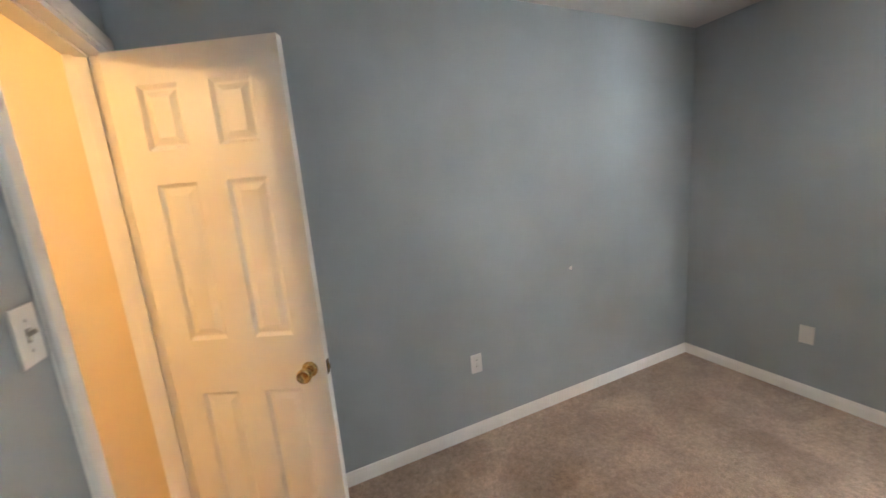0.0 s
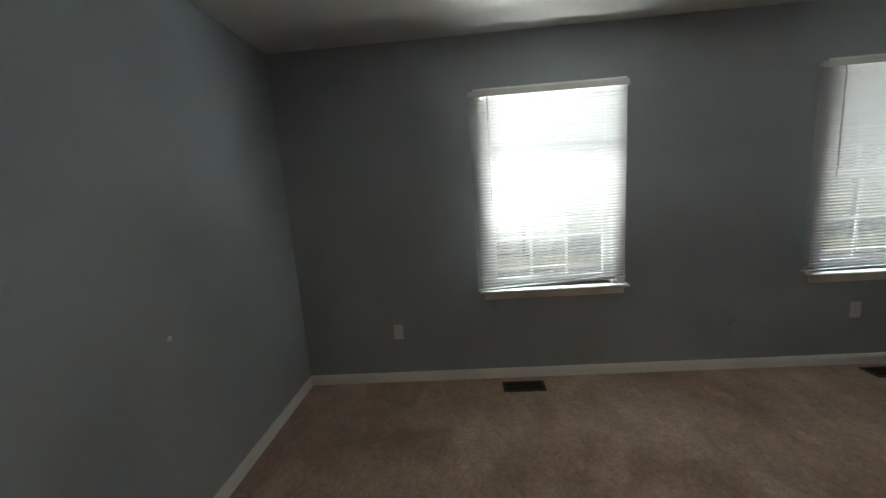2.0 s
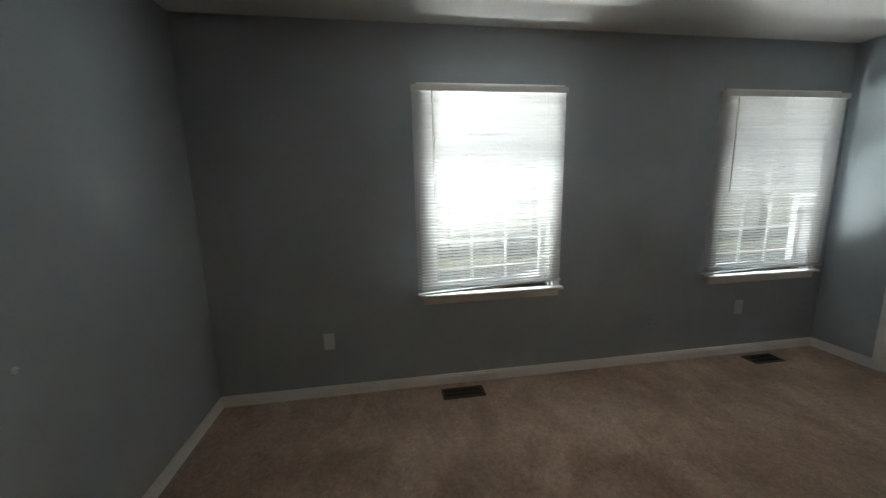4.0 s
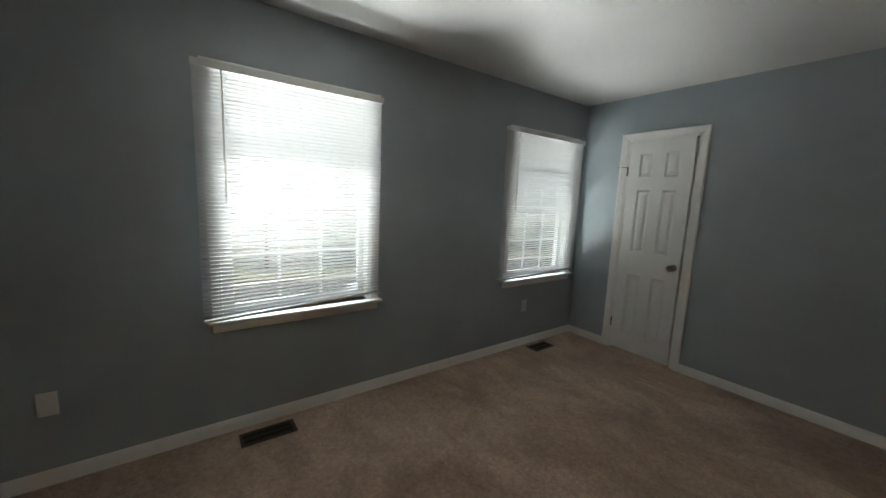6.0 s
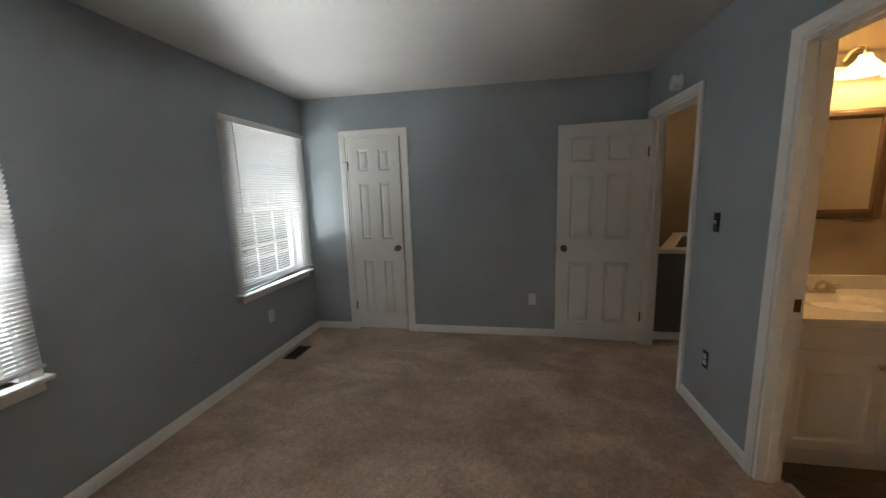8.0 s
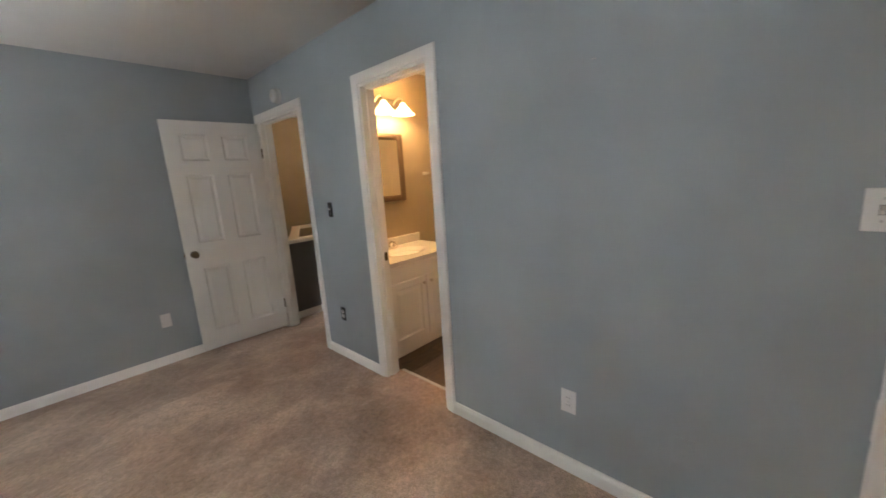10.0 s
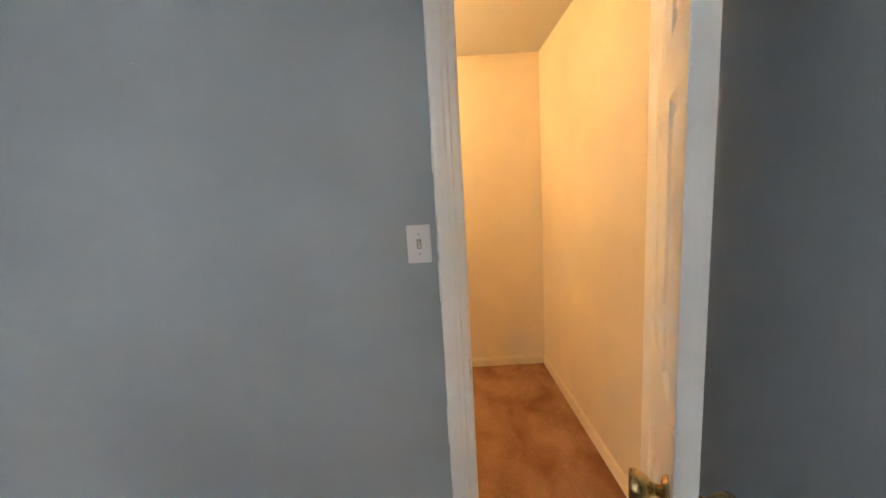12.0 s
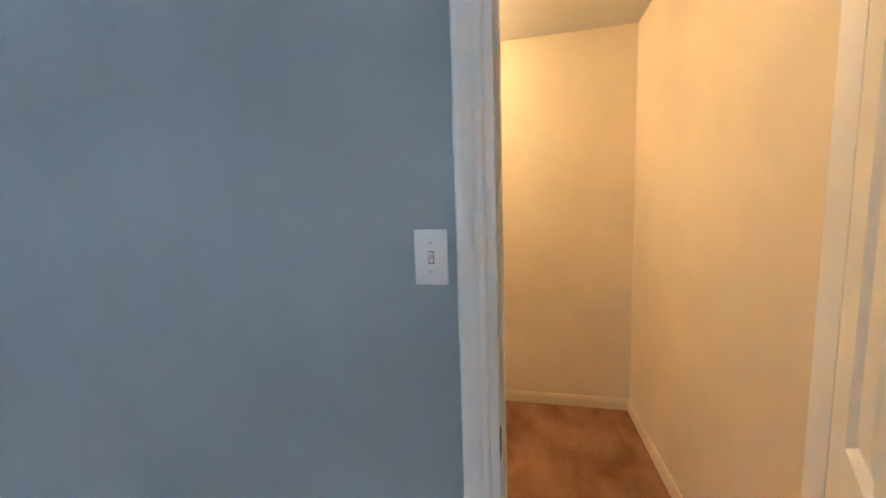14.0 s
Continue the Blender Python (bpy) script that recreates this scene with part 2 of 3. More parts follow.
def lathe(bm, profile, steps=24, m=Matrix.Identity(4)):
    """Turns (radius, height) pairs about the local z axis."""
    rings = []
    for r, h in profile:
        rings.append([bm.verts.new(m @ Vector((r * math.cos(2 * math.pi * i / steps), r * math.sin(2 * math.pi * i / steps), h))) for i in range(steps)])
    for a, b in zip(rings, rings[1:]):
        for i in range(steps):
            bm.faces.new((a[i], a[(i + 1) % steps], b[(i + 1) % steps], b[i]))
    bm.faces.new(rings[0][::-1])
    bm.faces.new(rings[-1])
    return bm


def tube(bm, points, radius, steps=10):
    rings = []
    pts = [Vector(p) for p in points]
    for i, p in enumerate(pts):
        d = (pts[min(i + 1, len(pts) - 1)] - pts[max(i - 1, 0)]).normalized()
        q = d.to_track_quat("Z", "Y")
        rings.append([bm.verts.new(p + q @ Vector((radius * math.cos(2 * math.pi * k / steps), radius * math.sin(2 * math.pi * k / steps), 0))) for k in range(steps)])
    for a, b in zip(rings, rings[1:]):
        for k in range(steps):
            bm.faces.new((a[k], a[(k + 1) % steps], b[(k + 1) % steps], b[k]))
    bm.faces.new(rings[0][::-1])
    bm.faces.new(rings[-1])
    return bm


def extrude_profile(bm, section, p0, p1, out, up):
    """A straight moulding: section of (out, up) pairs from p0 to p1."""
    p0, p1, out, up = Vector(p0), Vector(p1), Vector(out), Vector(up)
    a = [bm.verts.new(p0 + out * s + up * h) for s, h in section]
    b = [bm.verts.new(p1 + out * s + up * h) for s, h in section]
    n = len(section)
    for i in range(n):
        bm.faces.new((a[i], a[(i + 1) % n], b[(i + 1) % n], b[i]))
    bm.faces.new(a[::-1])
    bm.faces.new(b)
    return bm


def casing_strip(bm, frame_m, p0, p1, miter0, miter1, width=0.06):
    """A moulded casing strip in the local wall plane (u along, v up, n out). Each end is cut by its mitre (du, dv) for a full width."""
    sec = [(0, 0), (0, 0.009), (0.006, 0.013), (0.016, 0.012), (0.024, 0.0145), (0.046, 0.017), (0.055, 0.0165), (width, 0.011), (width, 0)]
    (u0, v0), (u1, v1) = p0, p1
    a = [bm.verts.new(frame_m @ Vector((u0 + miter0[0] * o / width, v0 + miter0[1] * o / width, n))) for o, n in sec]
    b = [bm.verts.new(frame_m @ Vector((u1 + miter1[0] * o / width, v1 + miter1[1] * o / width, n))) for o, n in sec]
    k = len(sec)
    for i in range(k):
        bm.faces.new((a[i], a[(i + 1) % k], b[(i + 1) % k], b[i]))
    bm.faces.new(a[::-1])
    bm.faces.new(b)
    return bm


def wall_frame(origin, along, out):
    """Local wall frame: x along, y up, z out of the wall."""
    al, o = Vector(along), Vector(out)
    m = Matrix.Identity(4)
    for i, c in enumerate((al, Vector((0, 0, 1)), o)):
        m.col[i] = (*c, 0)
    m.translation = Vector(origin)
    return m


def pierced(name, x0, x1, y0, y1, holes, material, axis, z0=0.0, z1=H):
    """A wall with openings (a, b, low, high) along its axis, as one mesh."""
    bm = bmesh.new()
    lo, hi = (x0, x1) if axis == "x" else (y0, y1)

    def piece(a, b, p, q):
        if b - a > 1e-4 and q - p > 1e-4:
            box(bm, a, b, y0, y1, p, q) if axis == "x" else box(bm, x0, x1, a, b, p, q)
    at = lo
    for a, b, low, high in sorted(holes):
        piece(at, a, z0, z1)
        piece(a, b, z0, low)
        piece(a, b, high, z1)
        at = b
    piece(at, hi, z0, z1)
    return tagged(link(name, bm, material), kind="structure")


# ---- large structure ----
OPEN_HALL, OPEN_BATH, OPEN_CLOSET = (-2.735, -1.970), (-1.138, -0.527), (1.202, 1.838)
OPEN_SMALL = (1.683, 2.275)
TOP = 2.045
WIN = [(-0.428, 0.462), (-2.680, -1.795)]      # clear openings of the two windows
SILL, HEAD = 0.704, 2.034
OW = 0.16

tagged(link("floor", boxed(DI - 0.022, W + OW, C - T, A + T, -0.12, FZ), CARPET), "taupe cut-pile carpet with vacuum streaks and soil", "carpet", kind="structure")
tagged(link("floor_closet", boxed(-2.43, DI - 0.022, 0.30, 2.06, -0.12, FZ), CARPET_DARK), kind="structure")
tagged(link("floor_cupboard", boxed(1.50, 2.46, C - 0.62, C - T - 0.0005, -0.12, FZ), CARPET), kind="structure")
tagged(link("floor_hall", boxed(-3.4, DI - 0.022, -4.6, -1.91, -0.12, FZ), CARPET), kind="structure")
tagged(link("floor_bathroom", boxed(-1.97, DI - 0.022, -1.91, 0.30, -0.12, -0.012), BARE), kind="structure")
tagged(link("ceiling", boxed(-3.4, W + OW, -4.6, 2.1, H, H + 0.15), CEIL), kind="structure")

pierced("wall_east", W, W + OW, C - T, A + T, [(a, b, SILL, HEAD) for a, b in WIN], WALL, "y", -0.1)
pierced("wall_north", D, W, A, A + T, [], WALL, "x")
pierced("wall_south", DI + 0.004, W, C - T, C, [(*OPEN_SMALL, 0, TOP)], WALL, "x")
pierced("wall_west", DI + 0.004, D, C, A + T, [(*OPEN_HALL, 0, TOP), (*OPEN_BATH, 0, TOP), (*OPEN_CLOSET, 0, TOP)], WALL, "y")
# far sides of the west partition, in the neighbours' colours
pierced("wall_closet_front", DI, DI + 0.004, 0.30, 1.94, [(*OPEN_CLOSET, 0, TOP)], CREAM, "y")
pierced("wall_bath_front", DI, DI + 0.004, -1.80, 0.30, [(*OPEN_BATH, 0, TOP)], BATHWALL, "y")
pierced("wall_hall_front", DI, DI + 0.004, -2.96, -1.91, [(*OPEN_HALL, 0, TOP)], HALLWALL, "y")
# walk-in closet
pierced("wall_closet_north", -2.31, DI, 1.940, 2.06, [], CREAM, "x")
pierced("wall_closet_west", -2.43, -2.31, 0.30, 2.06, [], CREAM, "y")
pierced("wall_closet_south", -2.31, DI, 0.30, 0.42, [], CREAM, "x")
# bathroom
pierced("wall_bath_south", -1.85, DI, -1.91, -1.80, [], BATHWALL, "x")
pierced("wall_bath_west", -1.97, -1.85, -1.91, 0.30, [], BATHWALL, "y")
pierced("wall_bath_north", -1.85, DI, 0.19, 0.30, [], BATHWALL, "x")
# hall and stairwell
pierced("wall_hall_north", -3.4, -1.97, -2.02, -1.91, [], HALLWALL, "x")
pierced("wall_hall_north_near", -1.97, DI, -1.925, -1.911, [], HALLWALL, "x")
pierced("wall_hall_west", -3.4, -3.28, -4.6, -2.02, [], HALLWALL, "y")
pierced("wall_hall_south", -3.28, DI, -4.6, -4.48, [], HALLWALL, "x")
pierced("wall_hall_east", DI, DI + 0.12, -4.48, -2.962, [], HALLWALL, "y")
# cupboard behind the narrow door
pierced("wall_cupboard_back", 1.55, 2.42, C - 0.62, C - 0.55, [], CREAM, "x")
pierced("wall_cupboard_left", 1.50, 1.56, C - 0.55, C - T, [], CREAM, "y")
pierced("wall_cupboard_right", 2.40, 2.46, C - 0.55, C - T, [], CREAM, "y")

# ---- baseboards ----
BASE = [(0, 0), (0.014, 0), (0.014, 0.057), (0.0125, 0.067), (0.009, 0.073), (0.008, 0.080), (0.004, 0.084), (0, 0.084)]


def baseboard(p0, p1, out, coat=TRIM, label="white painted wooden baseboard along the wall"):
    bm = extrude_profile(bmesh.new(), BASE, (*p0, 0), (*p1, 0), (*out, 0), (0, 0, 1))
    return tagged(link("baseboard", bm, coat), label, "baseboard", kind="structure")


CW = 0.06
baseboard((W, C), (W, A), (-1, 0))
baseboard((D, A), (W - 0.014, A), (0, -1))
baseboard((OPEN_SMALL[1] + CW, C), (W - 0.014, C), (0, 1))
baseboard((D, C), (OPEN_SMALL[0] - CW, C), (0, 1))
baseboard((D, OPEN_HALL[1] + CW), (D, OPEN_BATH[0] - CW), (1, 0))
baseboard((D, OPEN_BATH[1] + CW), (D, OPEN_CLOSET[0] - CW), (1, 0))
baseboard((-2.31, 0.42), (-2.31, 1.940), (1, 0), CREAM, "cream painted wooden baseboard in the closet")
baseboard((-2.296, 1.940), (DI, 1.940), (0, -1), CREAM, "cream painted wooden baseboard in the closet")
baseboard((-3.28, -2.88), (-0.70, -2.88), (0, 1))

# ---- door frames ----


def door_frame(origin, along, out, width, depth, sides=(1, 1, 1), narrow=0.0, jamb=TRIM):
    """Casing strips on the room side, jamb boards and stops in the opening. Local u runs 0 to width."""
    f = wall_frame(origin, along, out)
    e = thing("door_frame", Matrix.Identity(4), "white painted wooden door casing and jamb", "door frame", kind="structure")
    r = 0.004
    part("casing", casing_strip(bmesh.new(), f, (-r, 0), (-r, TOP + r), (-CW, 0), (-CW, CW)), TRIM, e)
    part("casing", casing_strip(bmesh.new(), f, (-r, TOP + r), (width + r, TOP + r), (-CW, CW), (CW - narrow, CW)), TRIM, e)
    part("casing", casing_strip(bmesh.new(), f, (width + r, TOP + r), (width + r, 0), (CW - narrow, CW), (CW - narrow, 0)), TRIM, e)
    t = 0.014

    def b(u0, u1, v0, v1, n0, n1, nm):
        bm = boxed(u0, u1, v0, v1, n0, n1, bevel=0.0015)
        bm.transform(f)
        part(nm, bm, jamb, e)
    b(-0.005, t, 0, TOP - t, -depth + 0.001, 0.003, "jamb")
    b(width - t, width + 0.005, 0, TOP - t, -depth + 0.001, 0.003, "jamb")
    b(-0.005, width + 0.005, TOP - t, TOP + 0.005, -depth + 0.001, 0.0035, "jamb")
    b(t, t + 0.010, 0, TOP - t, -0.075, -0.040, "stop")
    b(width - t - 0.010, width - t, 0, TOP - t, -0.075, -0.040, "stop")
    b(t + 0.010, width - t - 0.010, TOP - t - 0.010, TOP - t, -0.075, -0.040, "stop")
    return e


door_frame((D, OPEN_HALL[0], 0), (0, 1, 0), (1, 0, 0), OPEN_HALL[1] - OPEN_HALL[0], T)
bath_frame = door_frame((D, OPEN_BATH[0], 0), (0, 1, 0), (1, 0, 0), OPEN_BATH[1] - OPEN_BATH[0], T)
closet_frame = door_frame((D, OPEN_CLOSET[0], 0), (0, 1, 0), (1, 0, 0), OPEN_CLOSET[1] - OPEN_CLOSET[0], T, narrow=0.004)
door_frame((OPEN_SMALL[0], C, 0), (1, 0, 0), (0, 1, 0), OPEN_SMALL[1] - OPEN_SMALL[0], T)
part("strike_plate", boxed(D - 0.034, D - 0.006, OPEN_CLOSET[0] + 0.0135, OPEN_CLOSET[0] + 0.0155, 0.845, 0.905), DARKBRASS, closet_frame, "tarnished strike plate")
part("strike_plate", boxed(D - 0.090, D - 0.062, OPEN_BATH[0] + 0.0235, OPEN_BATH[0] + 0.0255, 0.885, 0.945), DARKBRASS, bath_frame, "tarnished strike plate")
part("threshold", boxed(DI - 0.046, DI - 0.020, OPEN_BATH[0] + 0.014, OPEN_BATH[1] - 0.014, -0.004, 0.012, bevel=0.003), IVORY, bath_frame, "pale threshold strip")
# ragged paint line beside the closet casing
bm = bmesh.new()
z = 0.3
while z < 1.9:
    h = random.uniform(0.03, 0.16)
    w = random.choice((0.0005, 0.001, 0.003, 0.0015))
    box(bm, D, D + 0.0025, OPEN_CLOSET[0] - CW - 0.004 - w, OPEN_CLOSET[0] - CW - 0.003, z, z + h, bevel=0.001)
    z += h + random.uniform(0.0, 0.06)
part("paint_smear", bm, TRIM, closet_frame, "ragged white paint overlap on the wall")

# ---- six-panel doors ----


def panel_mesh(bm, u0, u1, v0, v1, t):
    """A raised panel seen from both faces, between two stiles and two rails."""
    for s in (1, -1):
        rings = []
        for inset, deep in ((0, 0.0), (0.006, 0.0045), (0.013, 0.011), (0.021, 0.011), (0.042, 0.0035)):
            y = s * (t / 2 - deep)
            rings.append([bm.verts.new(p) for p in ((u0 + inset, y, v0 + inset), (u1 - inset, y, v0 + inset), (u1 - inset, y, v1 - inset), (u0 + inset, y, v1 - inset))])
        for a, b in zip(rings, rings[1:]):
            for i in range(4):
                bm.faces.new((a[i], a[(i + 1) % 4], b[(i + 1) % 4], b[i]))
        bm.faces.new(rings[-1])
    return bm


def knob(parent, u, v, side, t, material):
    m = Matrix.Translation((u, side * t / 2, v)) @ pose(0, 0, 0, -90 * side, 0, 0)
    rose = lathe(bmesh.new(), [(0.0305, 0.0), (0.0305, 0.003), (0.026, 0.008), (0.016, 0.011)], 28, m)
    k = part("knob", lathe(bmesh.new(), [(0.010, 0.008), (0.0105, 0.022), (0.014, 0.028), (0.021, 0.034), (0.0265, 0.046), (0.0275, 0.056), (0.0255, 0.062), (0.022, 0.0635), (0.020, 0.0610)], 28, m), material, parent, "aged brass door knob", True)
    part("rose", rose, material, k, smooth=True)
    return k


def panel_door(m, name, width, label, knob_u, sides=(1, -1), hinge_side=1, thick=0.035, latch=True, metal=None, knob_z=0.912):
    """A moulded six-panel leaf. Local x from the hinge to the latch, z up, y across its thickness."""
    e = thing(name, m, label, "door", kind="structure")
    h0, h1, t = 0.031, 2.028, thick
    st, mu = 0.105 if width < 0.7 else 0.112, 0.105
    c0, c1 = st, (width - mu) / 2
    cols = ((c0, c1), (width - c1, width - c0))
    rows = ((0.195, 0.785), (1.003, 1.585), (1.700, 1.915))
    bm = bmesh.new()
    for a, b in ((0, c0), (width - c0, width)):
        box(bm, a, b, -t / 2, t / 2, h0, h1)
    part("stile", bm, DOOR, e)
    bm = bmesh.new()
    levels = [h0] + [v for r in rows for v in r] + [h1]
    for a, b in zip(levels[::2], levels[1::2]):
        box(bm, c0, width - c0, -t / 2, t / 2, a, b)
    part("rail", bm, DOOR, e)
    bm = bmesh.new()
    for a, b in rows:
        box(bm, c1, width - c1, -t / 2, t / 2, a, b)
    part("mullion", bm, DOOR, e)
    for u0, u1 in cols:
        for v0, v1 in rows:
            part("panel", panel_mesh(bmesh.new(), u0, u1, v0, v1, t), DOOR, e)
    for s in sides:
        knob(e, knob_u, knob_z, s, t, metal or BRASS)
    if latch:
        lp = part("latch_plate", boxed(width - 0.001, width + 0.0012, -0.0125, 0.0125, knob_z - 0.028, knob_z + 0.028), DARKBRASS, e, "tarnished latch plate")
        part("latch_bolt", boxed(width, width + 0.009, -0.006, 0.006, knob_z - 0.010, knob_z + 0.011, bevel=0.002), BRASS, lp)
    for v in (0.28, 1.76):
        hg = part("hinge", tube(bmesh.new(), [(-0.003, hinge_side * (t / 2 + 0.004), v - 0.044), (-0.003, hinge_side * (t / 2 + 0.004), v + 0.044)], 0.006), DARKBRASS, e, "tarnished butt hinge", True)
        part("hinge_leaf", boxed(-0.0015, 0.001, -t / 2 + 0.002, t / 2, v - 0.044, v + 0.044), DARKBRASS, hg)
    return e


CLOSET_TURN = -27.2
door_1 = panel_door(Matrix.Translation((HINGE_CLOSET[0], HINGE_CLOSET[1], 0)) @ pose(0, 0, 0, 0, 0, CLOSET_TURN) @ Matrix.Translation((0.013, -0.0215, 0)),
                    "door_1", 0.611, "white six-panel closet door standing open beside the wall", 0.611 - 0.062, knob_z=0.862)
door_2 = panel_door(Matrix.Translation((D + 0.012, OPEN_HALL[0] - 0.004, 0)) @ pose(0, 0, 0, 0, 0, -4.0) @ Matrix.Translation((0.004, -0.0175, 0)),
                    "door_2", 0.740, "white six-panel hall door standing open against the wall", 0.740 - 0.066, hinge_side=1, metal=DARKBRASS)
door_3 = panel_door(Matrix.Translation((OPEN_SMALL[1] - 0.016, C - 0.018, 0)) @ pose(0, 0, 0, 0, 0, 178.2),
                    "door_3", 0.552, "closed narrow white six-panel cupboard door", 0.558 - 0.060, sides=(-1,), hinge_side=-1, latch=False, metal=PEWTER)
door_4 = panel_door(Matrix.Translation((DI - 0.008, OPEN_BATH[1] + 0.022, 0)) @ pose(0, 0, 0, 0, 0, 180), "door_4", 0.585, "white six-panel bathroom door standing open inside", 0.585 - 0.06, hinge_side=-1)
part("hook", tube(bmesh.new(), [(-0.10, -0.034, 1.800), (-0.03, -0.034, 1.800), (0.0, -0.026, 1.796)], 0.0025, 6), DARKBRASS, door_3, "small dark metal hook")

# ---- windows ----


def window(name, y0, y1):
    e = thing(name, pose(W, (y0 + y1) / 2, 0), "white sash window with grilles behind a blind", "window", kind="structure")
    w = (y1 - y0) / 2
    f = wall_frame((0, -w, 0), (0, 1, 0), (-1, 0, 0))
    # casing on two sides and the head
    part("casing", casing_strip(bmesh.new(), f, (0, SILL), (0, HEAD), (-CW, 0), (-CW, CW)), TRIM, e)
    part("casing", casing_strip(bmesh.new(), f, (0, HEAD), (2 * w, HEAD), (-CW, CW), (CW, CW)), TRIM, e)
    part("casing", casing_strip(bmesh.new(), f, (2 * w, HEAD), (2 * w, SILL), (CW, CW), (CW, 0)), TRIM, e)
    part("window_sill", boxed(-0.055, 0.09, -w - CW - 0.018, w + CW + 0.018, SILL - 0.020, SILL, bevel=0.006), TRIM, e)
    part("apron", boxed(-0.017, -0.0005, -w - CW + 0.004, w + CW - 0.004, SILL - 0.074, SILL - 0.020, bevel=0.004), TRIM, e)
    t = 0.018
    fr = part("window_frame", box(box(box(box(bmesh.new(), 0.001, 0.155, -w, -w + t, SILL, HEAD), 0.001, 0.155, w - t, w, SILL, HEAD),
                                      0.001, 0.155, -w + t, w - t, HEAD - t, HEAD), 0.092, 0.158, -w + t, w - t, SILL - 0.001, SILL + t), TRIM, e)
    mid = 1.365
    for nm, x, lo, hi in (("lower_sash", 0.075, SILL + t, mid + 0.018), ("upper_sash", 0.110, mid - 0.018, HEAD - t)):
        s = 0.042
        bm = bmesh.new()
        box(bm, x, x + 0.03, -w + t, -w + t + s, lo, hi)
        box(bm, x, x + 0.03, w - t - s, w - t, lo, hi)
        box(bm, x, x + 0.03, -w + t + s, w - t - s, lo, lo + s)
        box(bm, x, x + 0.03, -w + t + s, w - t - s, hi - s, hi)
        sash = part(nm, bm, TRIM, e)
        g0, g1, h0, h1 = -w + t + s, w - t - s, lo + s, hi - s
        for i in (1, 2):
            y = g0 + (g1 - g0) * i / 3
            part("muntin", boxed(x + 0.008, x + 0.022, y - 0.009, y + 0.009, h0, h1), TRIM, sash)
        z = (h0 + h1) / 2
        part("muntin", boxed(x + 0.009, x + 0.021, g0, g1, z - 0.009, z + 0.009), TRIM, sash)
        pane = part("pane", boxed(x + 0.014, x + 0.016, g0, g1, h0, h1), GLASS, sash)
        pane.visible_shadow = False
    return e


window("window_1", *WIN[0])
window("window_2", *WIN[1])

# ---- blinds ----


def blind(y0, y1, z_left, z_right, tilt, label):
    """A mini blind hung in front of the casing from y0 to y1 (y1 is the wand end); its bottom hangs a little askew."""
    e = thing("window_blind", pose(W - 0.052, (y0 + y1) / 2, 0), label, "window blind", "window blinds")
    w = (y1 - y0) / 2
    top = 2.062
    part("headrail", boxed(-0.016, 0.014, -w, w, top - 0.028, top, bevel=0.002), PLATE, e)
    part("valance", boxed(-0.022, -0.019, -w - 0.004, w + 0.004, top - 0.034, top + 0.004, bevel=0.001), PLATE, e)
    pitch, n = 0.0208, 62
    first = None
    zt = top - 0.040
    for i in range(n):
        k = i / (n - 1)
        zc = zt + (((z_left + z_right) / 2 + 0.018) - zt) * k
        lean = math.atan2((z_left - z_right) * k ** 3, 2 * w)
        m = Matrix.Translation((0, 0, zc)) @ pose(0, 0, 0, math.degrees(lean) + random.uniform(-0.05, 0.05), random.gauss(tilt, 1.2), 0)
        if first is None:
            bm = bmesh.new()
            rows = []
            for j in range(5):
                x = -0.0125 + 0.025 * j / 4
                rows.append([bm.verts.new((x, y, 0.0022 * (1 - (x / 0.0125) ** 2) + 0)) for y in (-w, -w * 0.33, w * 0.33, w)])
            for a, b in zip(rows, rows[1:]):
                for q in range(3):
                    bm.faces.new((a[q], a[q + 1], b[q + 1], b[q]))
            first = part("slat", bm, SLAT, e, smooth=True)
            first.matrix_basis = m
        else:
            again(first, e, m)
    lean = math.degrees(math.atan2(z_left - z_right, 2 * w))
    br = part("bottom_rail", boxed(-0.013, 0.013, -w, w, -0.007, 0.007, bevel=0.003), PLATE, e)
    br.matrix_basis = Matrix.Translation((0, 0, (z_left + z_right) / 2)) @ pose(0, 0, 0, lean, 0, 0)
    for y in (-w * 0.72, 0, w * 0.72):
        bm = bmesh.new()
        for x in (-0.0135, 0.0135):
            tube(bm, [(x, y, top - 0.03), (x, y, 0.735)], 0.0007, 5)
        part("ladder_cord", bm, PLATE, e)
    part("wand", tube(bmesh.new(), [(-0.024, w - 0.125, top - 0.03), (-0.030, w - 0.125, top - 0.05), (-0.032, w - 0.127, 1.36)], 0.0035, 8), IVORY, e, "clear plastic tilt wand", True)
    return e


blind(-0.474, 0.556, 0.717, 0.762, 48, "white slatted mini blind hanging askew before the window")
blind(-2.745, -1.645, 0.728, 0.750, 50, "white slatted mini blind lowered over the window")

# ---- wall plates ----


